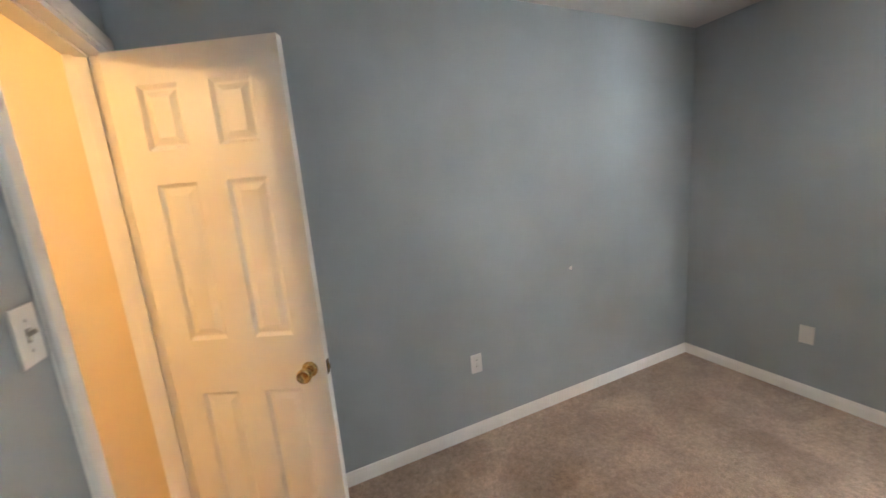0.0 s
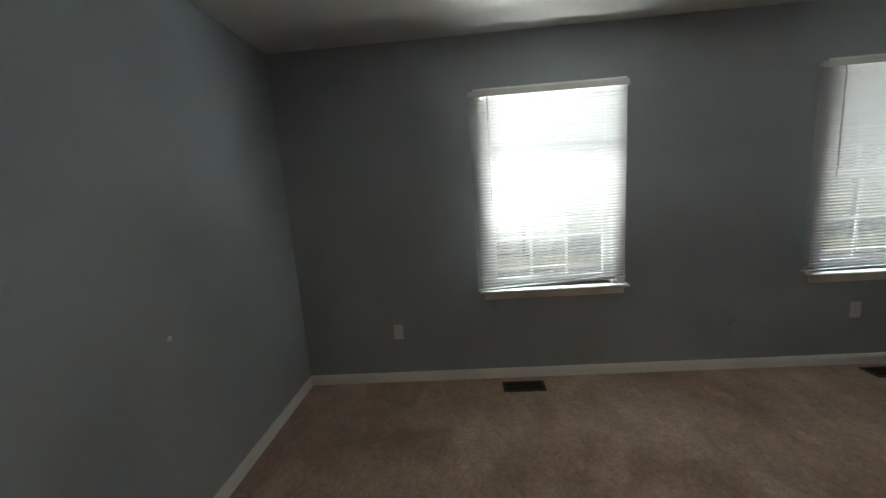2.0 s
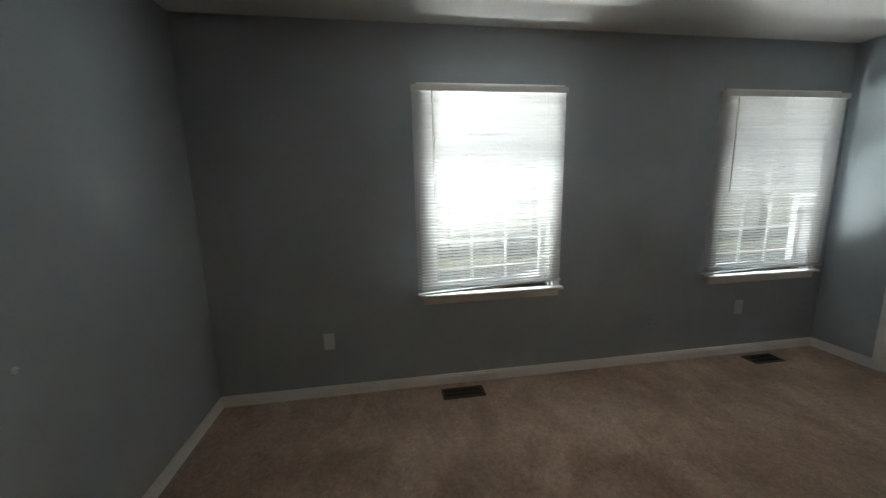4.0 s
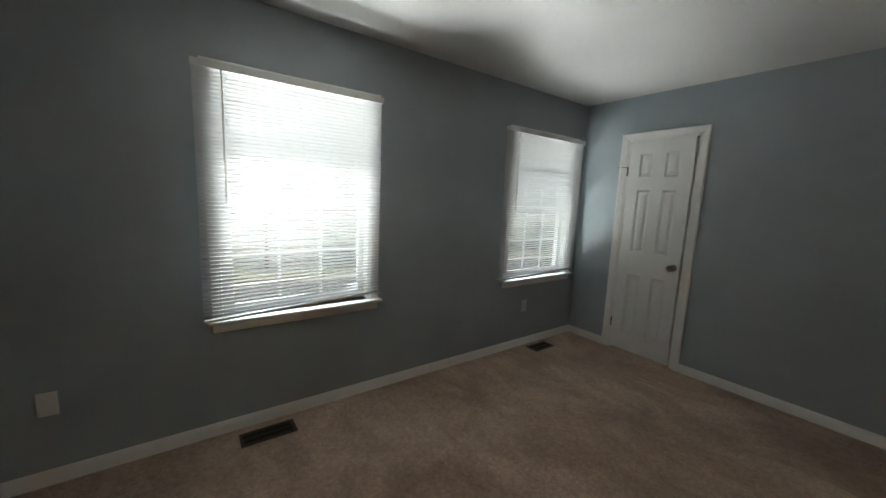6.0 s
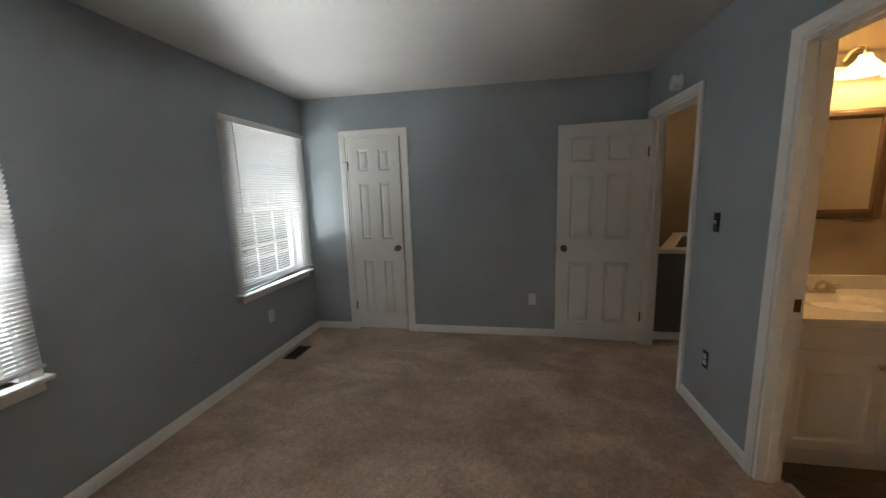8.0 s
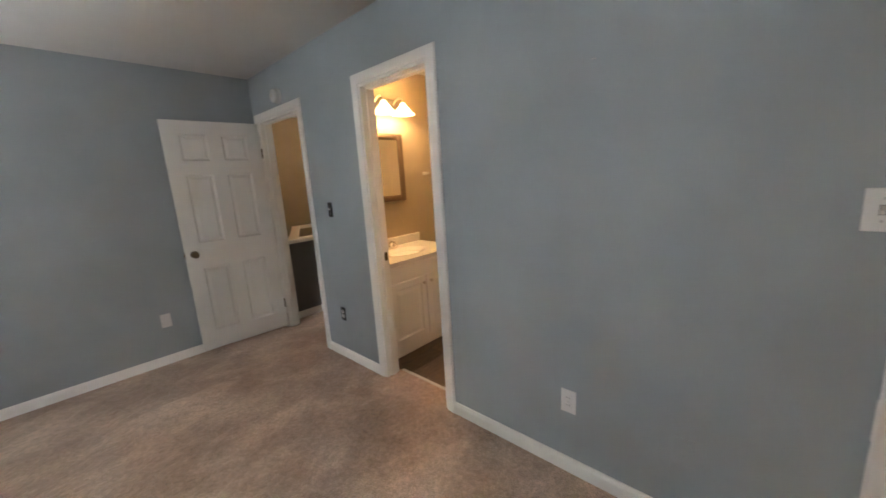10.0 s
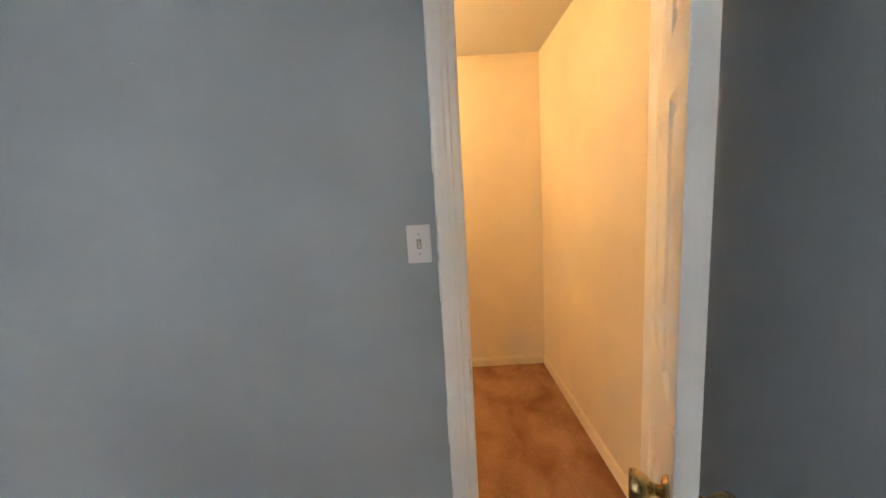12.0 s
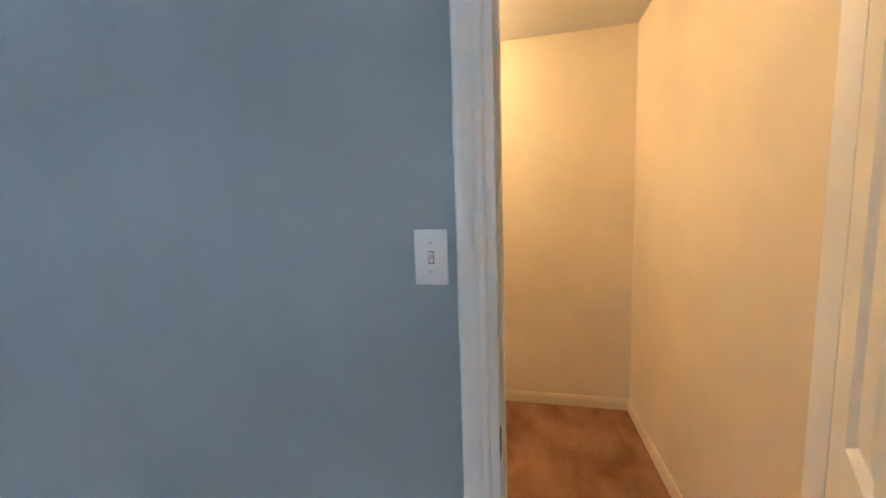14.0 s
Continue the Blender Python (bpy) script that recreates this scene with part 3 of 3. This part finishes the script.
def wall_plate(origin, along, out, kind, label, material=PLATE):
    names = {"outlet": "wall_outlet", "switch": "light_switch", "blank": "wall_plate", "bare_outlet": "wall_outlet", "bare_switch": "light_switch"}
    e = thing(names[kind], wall_frame(origin, along, out), label, names[kind].replace("_", " "))
    if not kind.startswith("bare"):
        bm = boxed(-0.036, 0.036, -0.058, 0.058, 0.0002, 0.006, bevel=0.0028)
        part("plate", bm, material, e)
    else:
        part("box", boxed(-0.031, 0.031, -0.056, 0.056, 0.0002, 0.002), BLACK, e, "open black device box")
        part("strap", boxed(-0.010, 0.010, -0.048, 0.048, 0.002, 0.005, bevel=0.001), BLACK, e)
    z = 0.006
    if kind.endswith("outlet"):
        for v in (-0.0195, 0.0195):
            r = part("receptacle", boxed(-0.0165, 0.0165, v - 0.0135, v + 0.0135, z - 0.002, z + 0.0015, bevel=0.003), material, e)
            for du in (-0.0063, 0.0063):
                part("slot", boxed(du - 0.0012, du + 0.0012, v - 0.002, v + 0.006, z + 0.0014, z + 0.0019), BLACK, r)
        part("screw", lathe(bmesh.new(), [(0.0032, z - 0.001), (0.0032, z + 0.001), (0.002, z + 0.0015)], 12), STEEL, e)
    if kind.endswith("switch"):
        slot = part("slot", boxed(-0.0064, 0.0064, -0.0134, 0.0134, z - 0.001, z + 0.0004), BLACK, e, "dark slot round the toggle")
        part("collar", boxed(-0.0048, 0.0048, -0.0118, 0.0118, z - 0.001, z + 0.0009), IVORY if kind == "switch" else PLATE, slot)
        bm = boxed(-0.0042, 0.0042, -0.0045, 0.0045, 0.0, 0.017, bevel=0.0015)
        bm.transform(Matrix.Translation((0, 0.001, z - 0.001)) @ pose(0, 0, 0, -28, 0, 0))
        part("toggle", bm, IVORY if kind == "switch" else PLATE, e)
        for v in (-0.030, 0.030):
            part("screw", lathe(bmesh.new(), [(0.0034, z - 0.001), (0.0034, z + 0.0008), (0.002, z + 0.0014)], 12, Matrix.Translation((0, v, 0))), STEEL, e)
    if kind == "blank":
        for v in (-0.021, 0.021):
            part("screw", lathe(bmesh.new(), [(0.0034, z - 0.001), (0.0034, z + 0.0008), (0.002, z + 0.0014)], 12, Matrix.Translation((0, v, 0))), material, e)
    return e


EAST, WEST, NORTH, SOUTH = ((0, 1, 0), (-1, 0, 0)), ((0, -1, 0), (1, 0, 0)), ((-1, 0, 0), (0, -1, 0)), ((1, 0, 0), (0, 1, 0))
wall_plate((0.823, A, 0.463), *NORTH, "outlet", "white duplex outlet on the grey wall")
wall_plate((W, 1.174, 0.412), *EAST, "blank", "white cover plate low on the window wall")
wall_plate((W, -2.072, 0.416), *EAST, "outlet", "white duplex outlet under the corner window")
wall_plate((W, -1.262, 0.355), *EAST, "outlet", "duplex outlet painted over in wall grey", WALL)
wall_plate((0.411, C, 0.389), *SOUTH, "blank", "white plate on the wall beside the hall door")
wall_plate((D, 0.248, 0.382), *WEST, "outlet", "white duplex outlet beside the bathroom door")
wall_plate((D, 0.700, 0.350), *WEST, "blank", "cover plate painted over in wall grey", WALL)
wall_plate((D, 1.083, 1.285), *WEST, "switch", "white toggle light switch beside the closet casing")
wall_plate((D, -1.655, 1.245), *WEST, "bare_switch", "black light switch with its cover plate missing")
wall_plate((D, -1.645, 0.395), *WEST, "bare_outlet", "outlet in a black box with no cover")
e = thing("wall_anchor", wall_frame((1.557, A, 0.911), *NORTH), "small white plastic wall anchor", "wall anchor")
part("sleeve", lathe(bmesh.new(), [(0.013, 0.0002), (0.012, 0.004), (0.006, 0.008)], 12), PLATE, e)
part("screw", lathe(bmesh.new(), [(0.003, 0.005), (0.003, 0.011), (0.001, 0.012)], 10), STEEL, e)
e = thing("nail", wall_frame((D, 0.340, 1.832), *WEST), "bent steel nail stuck in the grey wall", "nail")
part("shank", tube(bmesh.new(), [(0, 0, 0.0), (0.0, 0.001, 0.012), (0.008, -0.002, 0.022)], 0.0024, 6), STEEL, e)

# ---- floor registers ----


def floor_register(x0, x1, y0, y1):
    e = thing("floor_register", pose((x0 + x1) / 2, (y0 + y1) / 2, FZ), "brown metal floor register set in the carpet", "floor vent", "floor registers")
    a, b = (x1 - x0) / 2, (y1 - y0) / 2
    # flat near-black sheet painted as the shade of the open duct
    part("duct", boxed(-a + 0.01, a - 0.01, -b + 0.01, b - 0.01, 0.0005, 0.002), DUCT_SHADE, e)
    bm = bmesh.new()
    for q in ((-a, a, -b, -b + 0.018), (-a, a, b - 0.018, b), (-a, -a + 0.018, -b + 0.018, b - 0.018), (a - 0.018, a, -b + 0.018, b - 0.018)):
        box(bm, *q, 0.0, 0.007, bevel=0.0015)
    part("frame", bm, REGISTER, e)
    part("bar", boxed(-0.003, 0.003, -b + 0.018, b - 0.018, 0.002, 0.006), REGISTER, e)
    first = None
    n = 20
    for i in range(n):
        y = -b + 0.022 + (2 * b - 0.044) * (i + 0.5) / n
        m = Matrix.Translation((0, y, 0.0035)) @ pose(0, 0, 0, 24, 0, 0)
        if first is None:
            first = part("louvre", boxed(-a + 0.018, a - 0.018, -0.0022, 0.0022, -0.0007, 0.0007), LOUVRE_SHADED, e)
            first.matrix_basis = m
        else:
            again(first, e, m)
    return e


floor_register(2.537, 2.665, 0.120, 0.420)
floor_register(2.545, 2.678, -2.345, -2.072)

# ---- alarm above the hall door ----
e = thing("smoke_alarm", wall_frame((D, -2.270, 2.185), *WEST), "white round smoke alarm above the hall door", "smoke alarm")
part("base", lathe(bmesh.new(), [(0.062, 0.0002), (0.062, 0.010), (0.058, 0.013)], 32), PLATE, e, smooth=False)
part("cover", lathe(bmesh.new(), [(0.055, 0.012), (0.055, 0.040), (0.050, 0.052), (0.030, 0.058), (0.012, 0.058)], 32), PLATE, e, smooth=False)
part("sounder", lathe(bmesh.new(), [(0.014, 0.057), (0.014, 0.060), (0.010, 0.061)], 16), IVORY, e)

# ---- walk-in closet shelf ----
e = thing("closet_shelf", pose(-2.31, 0.78, 1.645), "narrow cream shelf on the closet wall", "shelf")
part("board", boxed(0.0, 0.10, -0.36, 0.33, -0.009, 0.009, bevel=0.002), CREAM, e)
part("cleat", boxed(0.0, 0.018, -0.36, 0.33, -0.06, -0.009), CREAM, e)
e = thing("ceiling_lampholder", pose(-1.70, 0.66, H), "white ceiling lampholder with a bare bulb", "lamp")
part("holder", lathe(bmesh.new(), [(0.055, 0.0), (0.055, -0.02), (0.030, -0.05), (0.024, -0.075)], 24), PLATE, e)

# ---- bathroom ----
VX0, VX1, VF, VB = -1.580, -0.690, -1.235, -1.800
v = thing("vanity_cabinet", pose(0, 0, 0), "white bathroom vanity cabinet with two panelled doors", "cabinet")
part("body", boxed(VX0, VX1, VB + 0.003, VF - 0.018, 0.115, 0.790), CABINET, v)
part("toe_kick", boxed(VX0 + 0.01, VX1 - 0.01, VB + 0.003, VF - 0.055, 0.0, 0.115), CABINET, v)
part("face_frame", boxed(VX0, VX1, VF - 0.018, VF, 0.090, 0.790, bevel=0.002), CABINET, v)
part("false_drawer_front", boxed(VX0 + 0.02, VX1 - 0.02, VF, VF + 0.016, 0.668, 0.776, bevel=0.004), CABINET, v)


def cabinet_door(x0, x1, knob_x):
    bm = bmesh.new()
    z0, z1 = 0.135, 0.650
    rings = []
    for inset, y in ((0, VF), (0, VF + 0.014), (0.004, VF + 0.018), (0.052, VF + 0.018), (0.060, VF + 0.009), (0.072, VF + 0.009), (0.100, VF + 0.016)):
        rings.append([bm.verts.new(p) for p in ((x0 + inset, y, z0 + inset), (x1 - inset, y, z0 + inset), (x1 - inset, y, z1 - inset), (x0 + inset, y, z1 - inset))])
    for a, b in zip(rings, rings[1:]):
        for i in range(4):
            bm.faces.new((a[i], a[(i + 1) % 4], b[(i + 1) % 4], b[i]))
    bm.faces.new(rings[-1])
    bm.faces.new(rings[0][::-1])
    d = part("door", bm, CABINET, v)
    part("knob", lathe(bmesh.new(), [(0.006, 0), (0.005, 0.010), (0.013, 0.018), (0.014, 0.023), (0.009, 0.027)], 18, Matrix.Translation((knob_x, VF + 0.018, 0.598)) @ pose(0, 0, 0, -90, 0, 0)), NICKEL, d, "small metal knob", True)


cabinet_door(-1.110 + 0.003, VX1 - 0.02, -1.068)
cabinet_door(VX0 + 0.02, -1.110 - 0.003, -1.152)
t = thing("vanity_countertop", pose(0, 0, 0), "white cultured marble vanity top with moulded basin", "countertop")
bm = bmesh.new()
nx, ny = 28, 18
tx0, tx1, ty0, ty1 = VX0 - 0.02, VX1 + 0.015, VB + 0.002, VF + 0.022
grid = []
for i in range(nx + 1):
    col = []
    for j in range(ny + 1):
        x, y = tx0 + (tx1 - tx0) * i / nx, ty0 + (ty1 - ty0) * j / ny
        r = math.hypot((x + 1.135) / 0.235, (y + 1.500) / 0.165)
        dz = -0.11 * (0.5 + 0.5 * math.cos(math.pi * min(1, r))) if r < 1 else 0.0
        col.append(bm.verts.new((x, y, 0.822 + dz)))
    grid.append(col)
for i in range(nx):
    for j in range(ny):
        bm.faces.new((grid[i][j], grid[i + 1][j], grid[i + 1][j + 1], grid[i][j + 1]))
for edge in ([c[0] for c in grid], [c[-1] for c in grid], grid[0], grid[-1]):
    low = [bm.verts.new((q.co.x, q.co.y, 0.791)) for q in edge]
    for i in range(len(edge) - 1):
        bm.faces.new((edge[i], edge[i + 1], low[i + 1], low[i]))
part("basin_top", bm, PORCELAIN, t, smooth=False)
part("backsplash", boxed(tx0, tx1, VB + 0.002, VB + 0.022, 0.822, 0.905, bevel=0.005), PORCELAIN, t)
f = thing("basin_tap", pose(-1.135, -1.700, 0.822), "chrome two-handle basin tap", "tap")
part("base", boxed(-0.085, 0.085, -0.025, 0.025, 0.0, 0.014, bevel=0.006), NICKEL, f)
part("spout", tube(bmesh.new(), [(0, 0, 0.01), (0, 0.005, 0.05), (0, 0.04, 0.075), (0, 0.09, 0.070), (0, 0.115, 0.050)], 0.011, 12), NICKEL, f, smooth=True)
for x in (-0.06, 0.06):
    part("handle", tube(lathe(bmesh.new(), [(0.016, 0.012), (0.014, 0.04), (0.008, 0.046)], 16, Matrix.Translation((x, 0, 0))), [(x, 0, 0.042), (x * 1.7, 0.02, 0.052)], 0.006, 8), NICKEL, f, smooth=True)

MX0, MX1, MZ0, MZ1 = -1.462, -0.800, 1.245, 1.860
mr = thing("wall_mirror", pose(0, -1.797, 0), "bathroom mirror in a moulded brown frame", "mirror")
FW = 0.055
for x0, x1, z0, z1 in ((MX0, MX0 + FW, MZ0, MZ1), (MX1 - FW, MX1, MZ0, MZ1), (MX0 + FW, MX1 - FW, MZ0, MZ0 + FW), (MX0 + FW, MX1 - FW, MZ1 - FW, MZ1)):
    part("frame", box(boxed(x0, x1, 0, 0.022, z0, z1, bevel=0.006), x0 + 0.014, x1 - 0.014, 0.0, 0.030, z0 + 0.014, z1 - 0.014, bevel=0.004), MIRROR_FRAME, mr)
part("glass", boxed(MX0 + FW, MX1 - FW, 0.0, 0.010, MZ0 + FW, MZ1 - FW), MIRROR, mr)

vl = thing("vanity_light", pose(-1.165, -1.797, 2.115), "nickel vanity light with lit frosted bell shades", "wall lamp")
part("back_plate", boxed(-0.36, 0.36, 0.0, 0.022, -0.045, 0.045, bevel=0.01), NICKEL, vl)
for i in range(3):
    x = -0.225 + 0.215 * i
    pts = [(x, 0.02, 0.0), (x, 0.06, 0.035), (x, 0.10, 0.045), (x, 0.135, 0.030), (x, 0.145, -0.010)]
    part("arm", tube(bmesh.new(), pts, 0.007, 10), NICKEL, vl, smooth=True)
    bm = bmesh.new()
    prof = [(0.024, -0.01), (0.030, -0.03), (0.052, -0.055), (0.076, -0.085), (0.106, -0.106)]
    ms = Matrix.Translation((x, 0.145, 0))
    rings = []
    for r, hh in prof + [(r - 0.004, hh - 0.001) for r, hh in prof[::-1]]:
        rings.append([bm.verts.new(ms @ Vector((r * math.cos(2 * math.pi * k / 28), r * math.sin(2 * math.pi * k / 28), hh))) for k in range(28)])
    for a, b in zip(rings, rings[1:]):
        for k in range(28):
            bm.faces.new((a[k], a[(k + 1) % 28], b[(k + 1) % 28], b[k]))
    part("shade", bm, SHADE, vl, "lit frosted glass bell shade", True)
    lamp("vanity_bulb", "POINT", VANITY_BULB, (1.0, 0.60, 0.28), pose(-1.165 + x, -1.652, 2.030), size=0.03)
tr = thing("robe_hook", wall_frame((-1.745, -1.80, 1.49), (1, 0, 0), (0, 1, 0)), "pale double robe hook on the bathroom wall", "hook")
part("plate", boxed(-0.022, 0.022, -0.016, 0.016, 0.0, 0.010, bevel=0.003), PORCELAIN, tr)
for u in (-0.014, 0.014):
    part("prong", tube(bmesh.new(), [(u, 0, 0.008), (u * 1.3, -0.004, 0.035), (u * 1.8, 0.012, 0.052)], 0.006, 8), PORCELAIN, tr, smooth=True)

# ---- hall: knee wall round the stairs ----
kw = thing("knee_wall", pose(0, 0, 0), "grey half wall with a white cap around the stairs", "half wall", kind="structure")
part("panel", boxed(-3.28, DI - 0.05, -2.98, -2.88, 0, 0.845), HALLDARK, kw)
part("cap", boxed(-3.28, DI - 0.02, -3.00, -2.855, 0.845, 0.885, bevel=0.006), TRIM, kw)
rail = boxed(-0.05, 0.05, 0, 1.25, 0.0, 0.04, bevel=0.006)
rail.transform(Matrix.Translation((-0.84, -2.995, 0.845)) @ pose(0, 0, 0, 0, 0, 180 - 27))
part("cap", rail, TRIM, kw)
part("cap", boxed(-3.28, -1.36, -4.16, -4.06, 0.845, 0.885, bevel=0.006), TRIM, kw)

# ---- bathroom floor planks ----
planks = thing("floor_planks", pose(0, 0, 0), "brown wood-look vinyl plank bathroom floor", "floor", kind="structure")
proto = {}
y, row = -1.80, 0
while y < 0.18:
    x = -1.85 - (row % 3) * 0.35
    while x < DI:
        a, b = max(x, -1.85), min(x + 1.1, DI)
        if b - a > 0.03:
            key = round(b - a, 3)
            if key not in proto:
                proto[key] = part("plank", boxed(0.0008, b - a - 0.0008, 0.0008, 0.1492, -0.011, 0.0, bevel=0.0012), PLANK, planks)
                proto[key].matrix_basis = Matrix.Translation((a, y, 0))
            else:
                again(proto[key], planks, Matrix.Translation((a, y, 0)))
        x += 1.1
    y += 0.15
    row += 1

# ---- outdoors: street seen from the upper floor ----
G = -2.9
tagged(link("ground", boxed(-60, 400, -300, 300, G - 0.3, G), GRASS), kind="structure")
tagged(link("pavement", boxed(4.5, 11.4, -120, 120, G, G + 0.06, bevel=0.01), CONCRETE), kind="structure")
tagged(link("road", boxed(11.6, 18.4, -120, 120, G, G + 0.012), ASPHALT), kind="structure")
for x in (11.4, 18.4):
    tagged(link("kerb", boxed(x, x + 0.2, -120, 120, G, G + 0.13, bevel=0.02), CONCRETE), kind="structure")


def car(m, material, label):
    e = thing("car", m, label, "car", "parked cars")
    bm = bmesh.new()
    prof = [(-2.2, 0.35), (-2.2, 0.82), (-1.3, 0.95), (-0.75, 1.42), (0.75, 1.44), (1.5, 0.98), (2.2, 0.88), (2.25, 0.35)]
    a = [bm.verts.new((x, -0.88, z)) for x, z in prof]
    b = [bm.verts.new((x, 0.88, z)) for x, z in prof]
    for i in range(len(prof)):
        k = (i + 1) % len(prof)
        bm.faces.new((a[i], a[k], b[k], b[i]))
    bm.faces.new(a[::-1]), bm.faces.new(b)
    bmesh.ops.bevel(bm, geom=list(bm.edges), offset=0.06, segments=2, affect="EDGES")
    part("body", bm, material, e)
    for s in (-1, 1):
        part("side_window", boxed(-1.05, 1.15, s * 0.885 - 0.01, s * 0.885 + 0.01, 1.0, 1.33, bevel=0.005), DARKGLASS, e)
        for x in (-1.35, 1.4):
            part("wheel", lathe(bmesh.new(), [(0.2, -0.1), (0.32, -0.1), (0.33, 0), (0.32, 0.1), (0.2, 0.1)], 20, Matrix.Translation((x, s * 0.80, 0.33)) @ pose(0, 0, 0, 90, 0, 0)), RUBBER, e)
    return e


car(pose(12.7, 2.2, G + 0.012, 0, 0, 90), CARPAINT, "grey car parked along the kerb")
car(pose(12.7, -6.5, G + 0.012, 0, 0, 90), mat("white_car_paint", (0.6, 0.6, 0.6), 0.25), "white car parked along the kerb")


def house(x, y, wide, deep, label):
    e = thing("house", pose(x, y, G), label, "house", "houses across the street")
    h = 5.2
    part("wall", boxed(0, deep, -wide / 2, wide / 2, 0, h), SIDING, e)
    bm = bmesh.new()
    p = [bm.verts.new(q) for q in ((-0.4, -wide / 2 - 0.3, h), (deep + 0.4, -wide / 2 - 0.3, h), (deep / 2, -wide / 2 - 0.3, h + 2.3), (-0.4, wide / 2 + 0.3, h), (deep + 0.4, wide / 2 + 0.3, h), (deep / 2, wide / 2 + 0.3, h + 2.3))]
    for q in ((0, 1, 2), (3, 5, 4), (0, 2, 5, 3), (1, 4, 5, 2), (0, 3, 4, 1)):
        bm.faces.new([p[i] for i in q])
    part("roof", bm, ROOFING, e)
    for z in (0.9, 3.4):
        for k in range(4):
            yy = -wide / 2 + wide * (k + 0.5) / 4
            wn = part("window", boxed(-0.05, 0.02, yy - 0.55, yy + 0.55, z - 0.05, z + 1.35), TRIM, e)
            part("pane", boxed(-0.06, -0.049, yy - 0.45, yy + 0.45, z + 0.05, z + 1.25), DARKGLASS, wn)
    return e


house(33, 4, 14, 8, "grey sided two-storey house across the street")


def tree(x, y, h, seed, label):
    rng = random.Random(seed)
    e = thing("tree", pose(x, y, G), label, "tree", "street trees")
    bm = bmesh.new()
    tips = []

    def limb(p, d, length, r, depth):
        q = p + d * length
        steps = 6
        z = d.to_track_quat("Z", "Y")
        a = [bm.verts.new(p + z @ Vector((r * math.cos(2 * math.pi * k / steps), r * math.sin(2 * math.pi * k / steps), 0))) for k in range(steps)]
        b = [bm.verts.new(q + z @ Vector((0.6 * r * math.cos(2 * math.pi * k / steps), 0.6 * r * math.sin(2 * math.pi * k / steps), 0))) for k in range(steps)]
        for k in range(steps):
            bm.faces.new((a[k], a[(k + 1) % steps], b[(k + 1) % steps], b[k]))
        if depth == 0:
            tips.append(q)
            return
        for _ in range(4):
            nd = (d + Vector((rng.uniform(-1, 1), rng.uniform(-1, 1), rng.uniform(-0.1, 0.7))) * 0.8).normalized()
            limb(q, nd, length * rng.uniform(0.55, 0.8), r * 0.58, depth - 1)
    limb(Vector((0, 0, 0)), Vector((0, 0, 1)), h * 0.20, 0.17, 3)
    part("trunk", bm, BARK, e)
    verts, faces = [], []
    for c in tips:
        for _ in range(64):
            p = c + Vector((rng.gauss(0, 0.75), rng.gauss(0, 0.75), rng.gauss(0, 0.65)))
            q = Euler((rng.uniform(0, 6), rng.uniform(0, 6), rng.uniform(0, 6))).to_matrix()
            s = rng.uniform(0.16, 0.32)
            k = len(verts)
            verts += [p + q @ Vector(o) * s for o in ((-1, 0, 0), (0, -0.5, 0.1), (1.2, 0, 0), (0, 0.5, 0.1))]
            faces.append((k, k + 1, k + 2, k + 3))
    me = bpy.data.meshes.new("crown")
    me.from_pydata(verts, [], faces)
    me.materials.append(LEAF)
    crown = new("crown", me)
    crown.parent = e
    crown["kind"] = "stuff"
    return e


first_tree = tree(22.0, -3.0, 14.0, 3, "leafy green tree beside the street")
other_tree = tree(23.5, 3.5, 15.0, 5, "leafy green tree beside the street")
for k in range(26):
    x, y = 21.0 + 3.5 * random.random(), -45.0 + 3.4 * k + random.uniform(-1, 1)
    if abs(y + 3) > 2.5 and abs(y - 3.5) > 2.5:
        copy_thing(first_tree if k % 2 else other_tree, pose(x, y, G, 0, 0, random.uniform(0, 360)) @ Matrix.Diagonal((1, 1, 1, 1)))
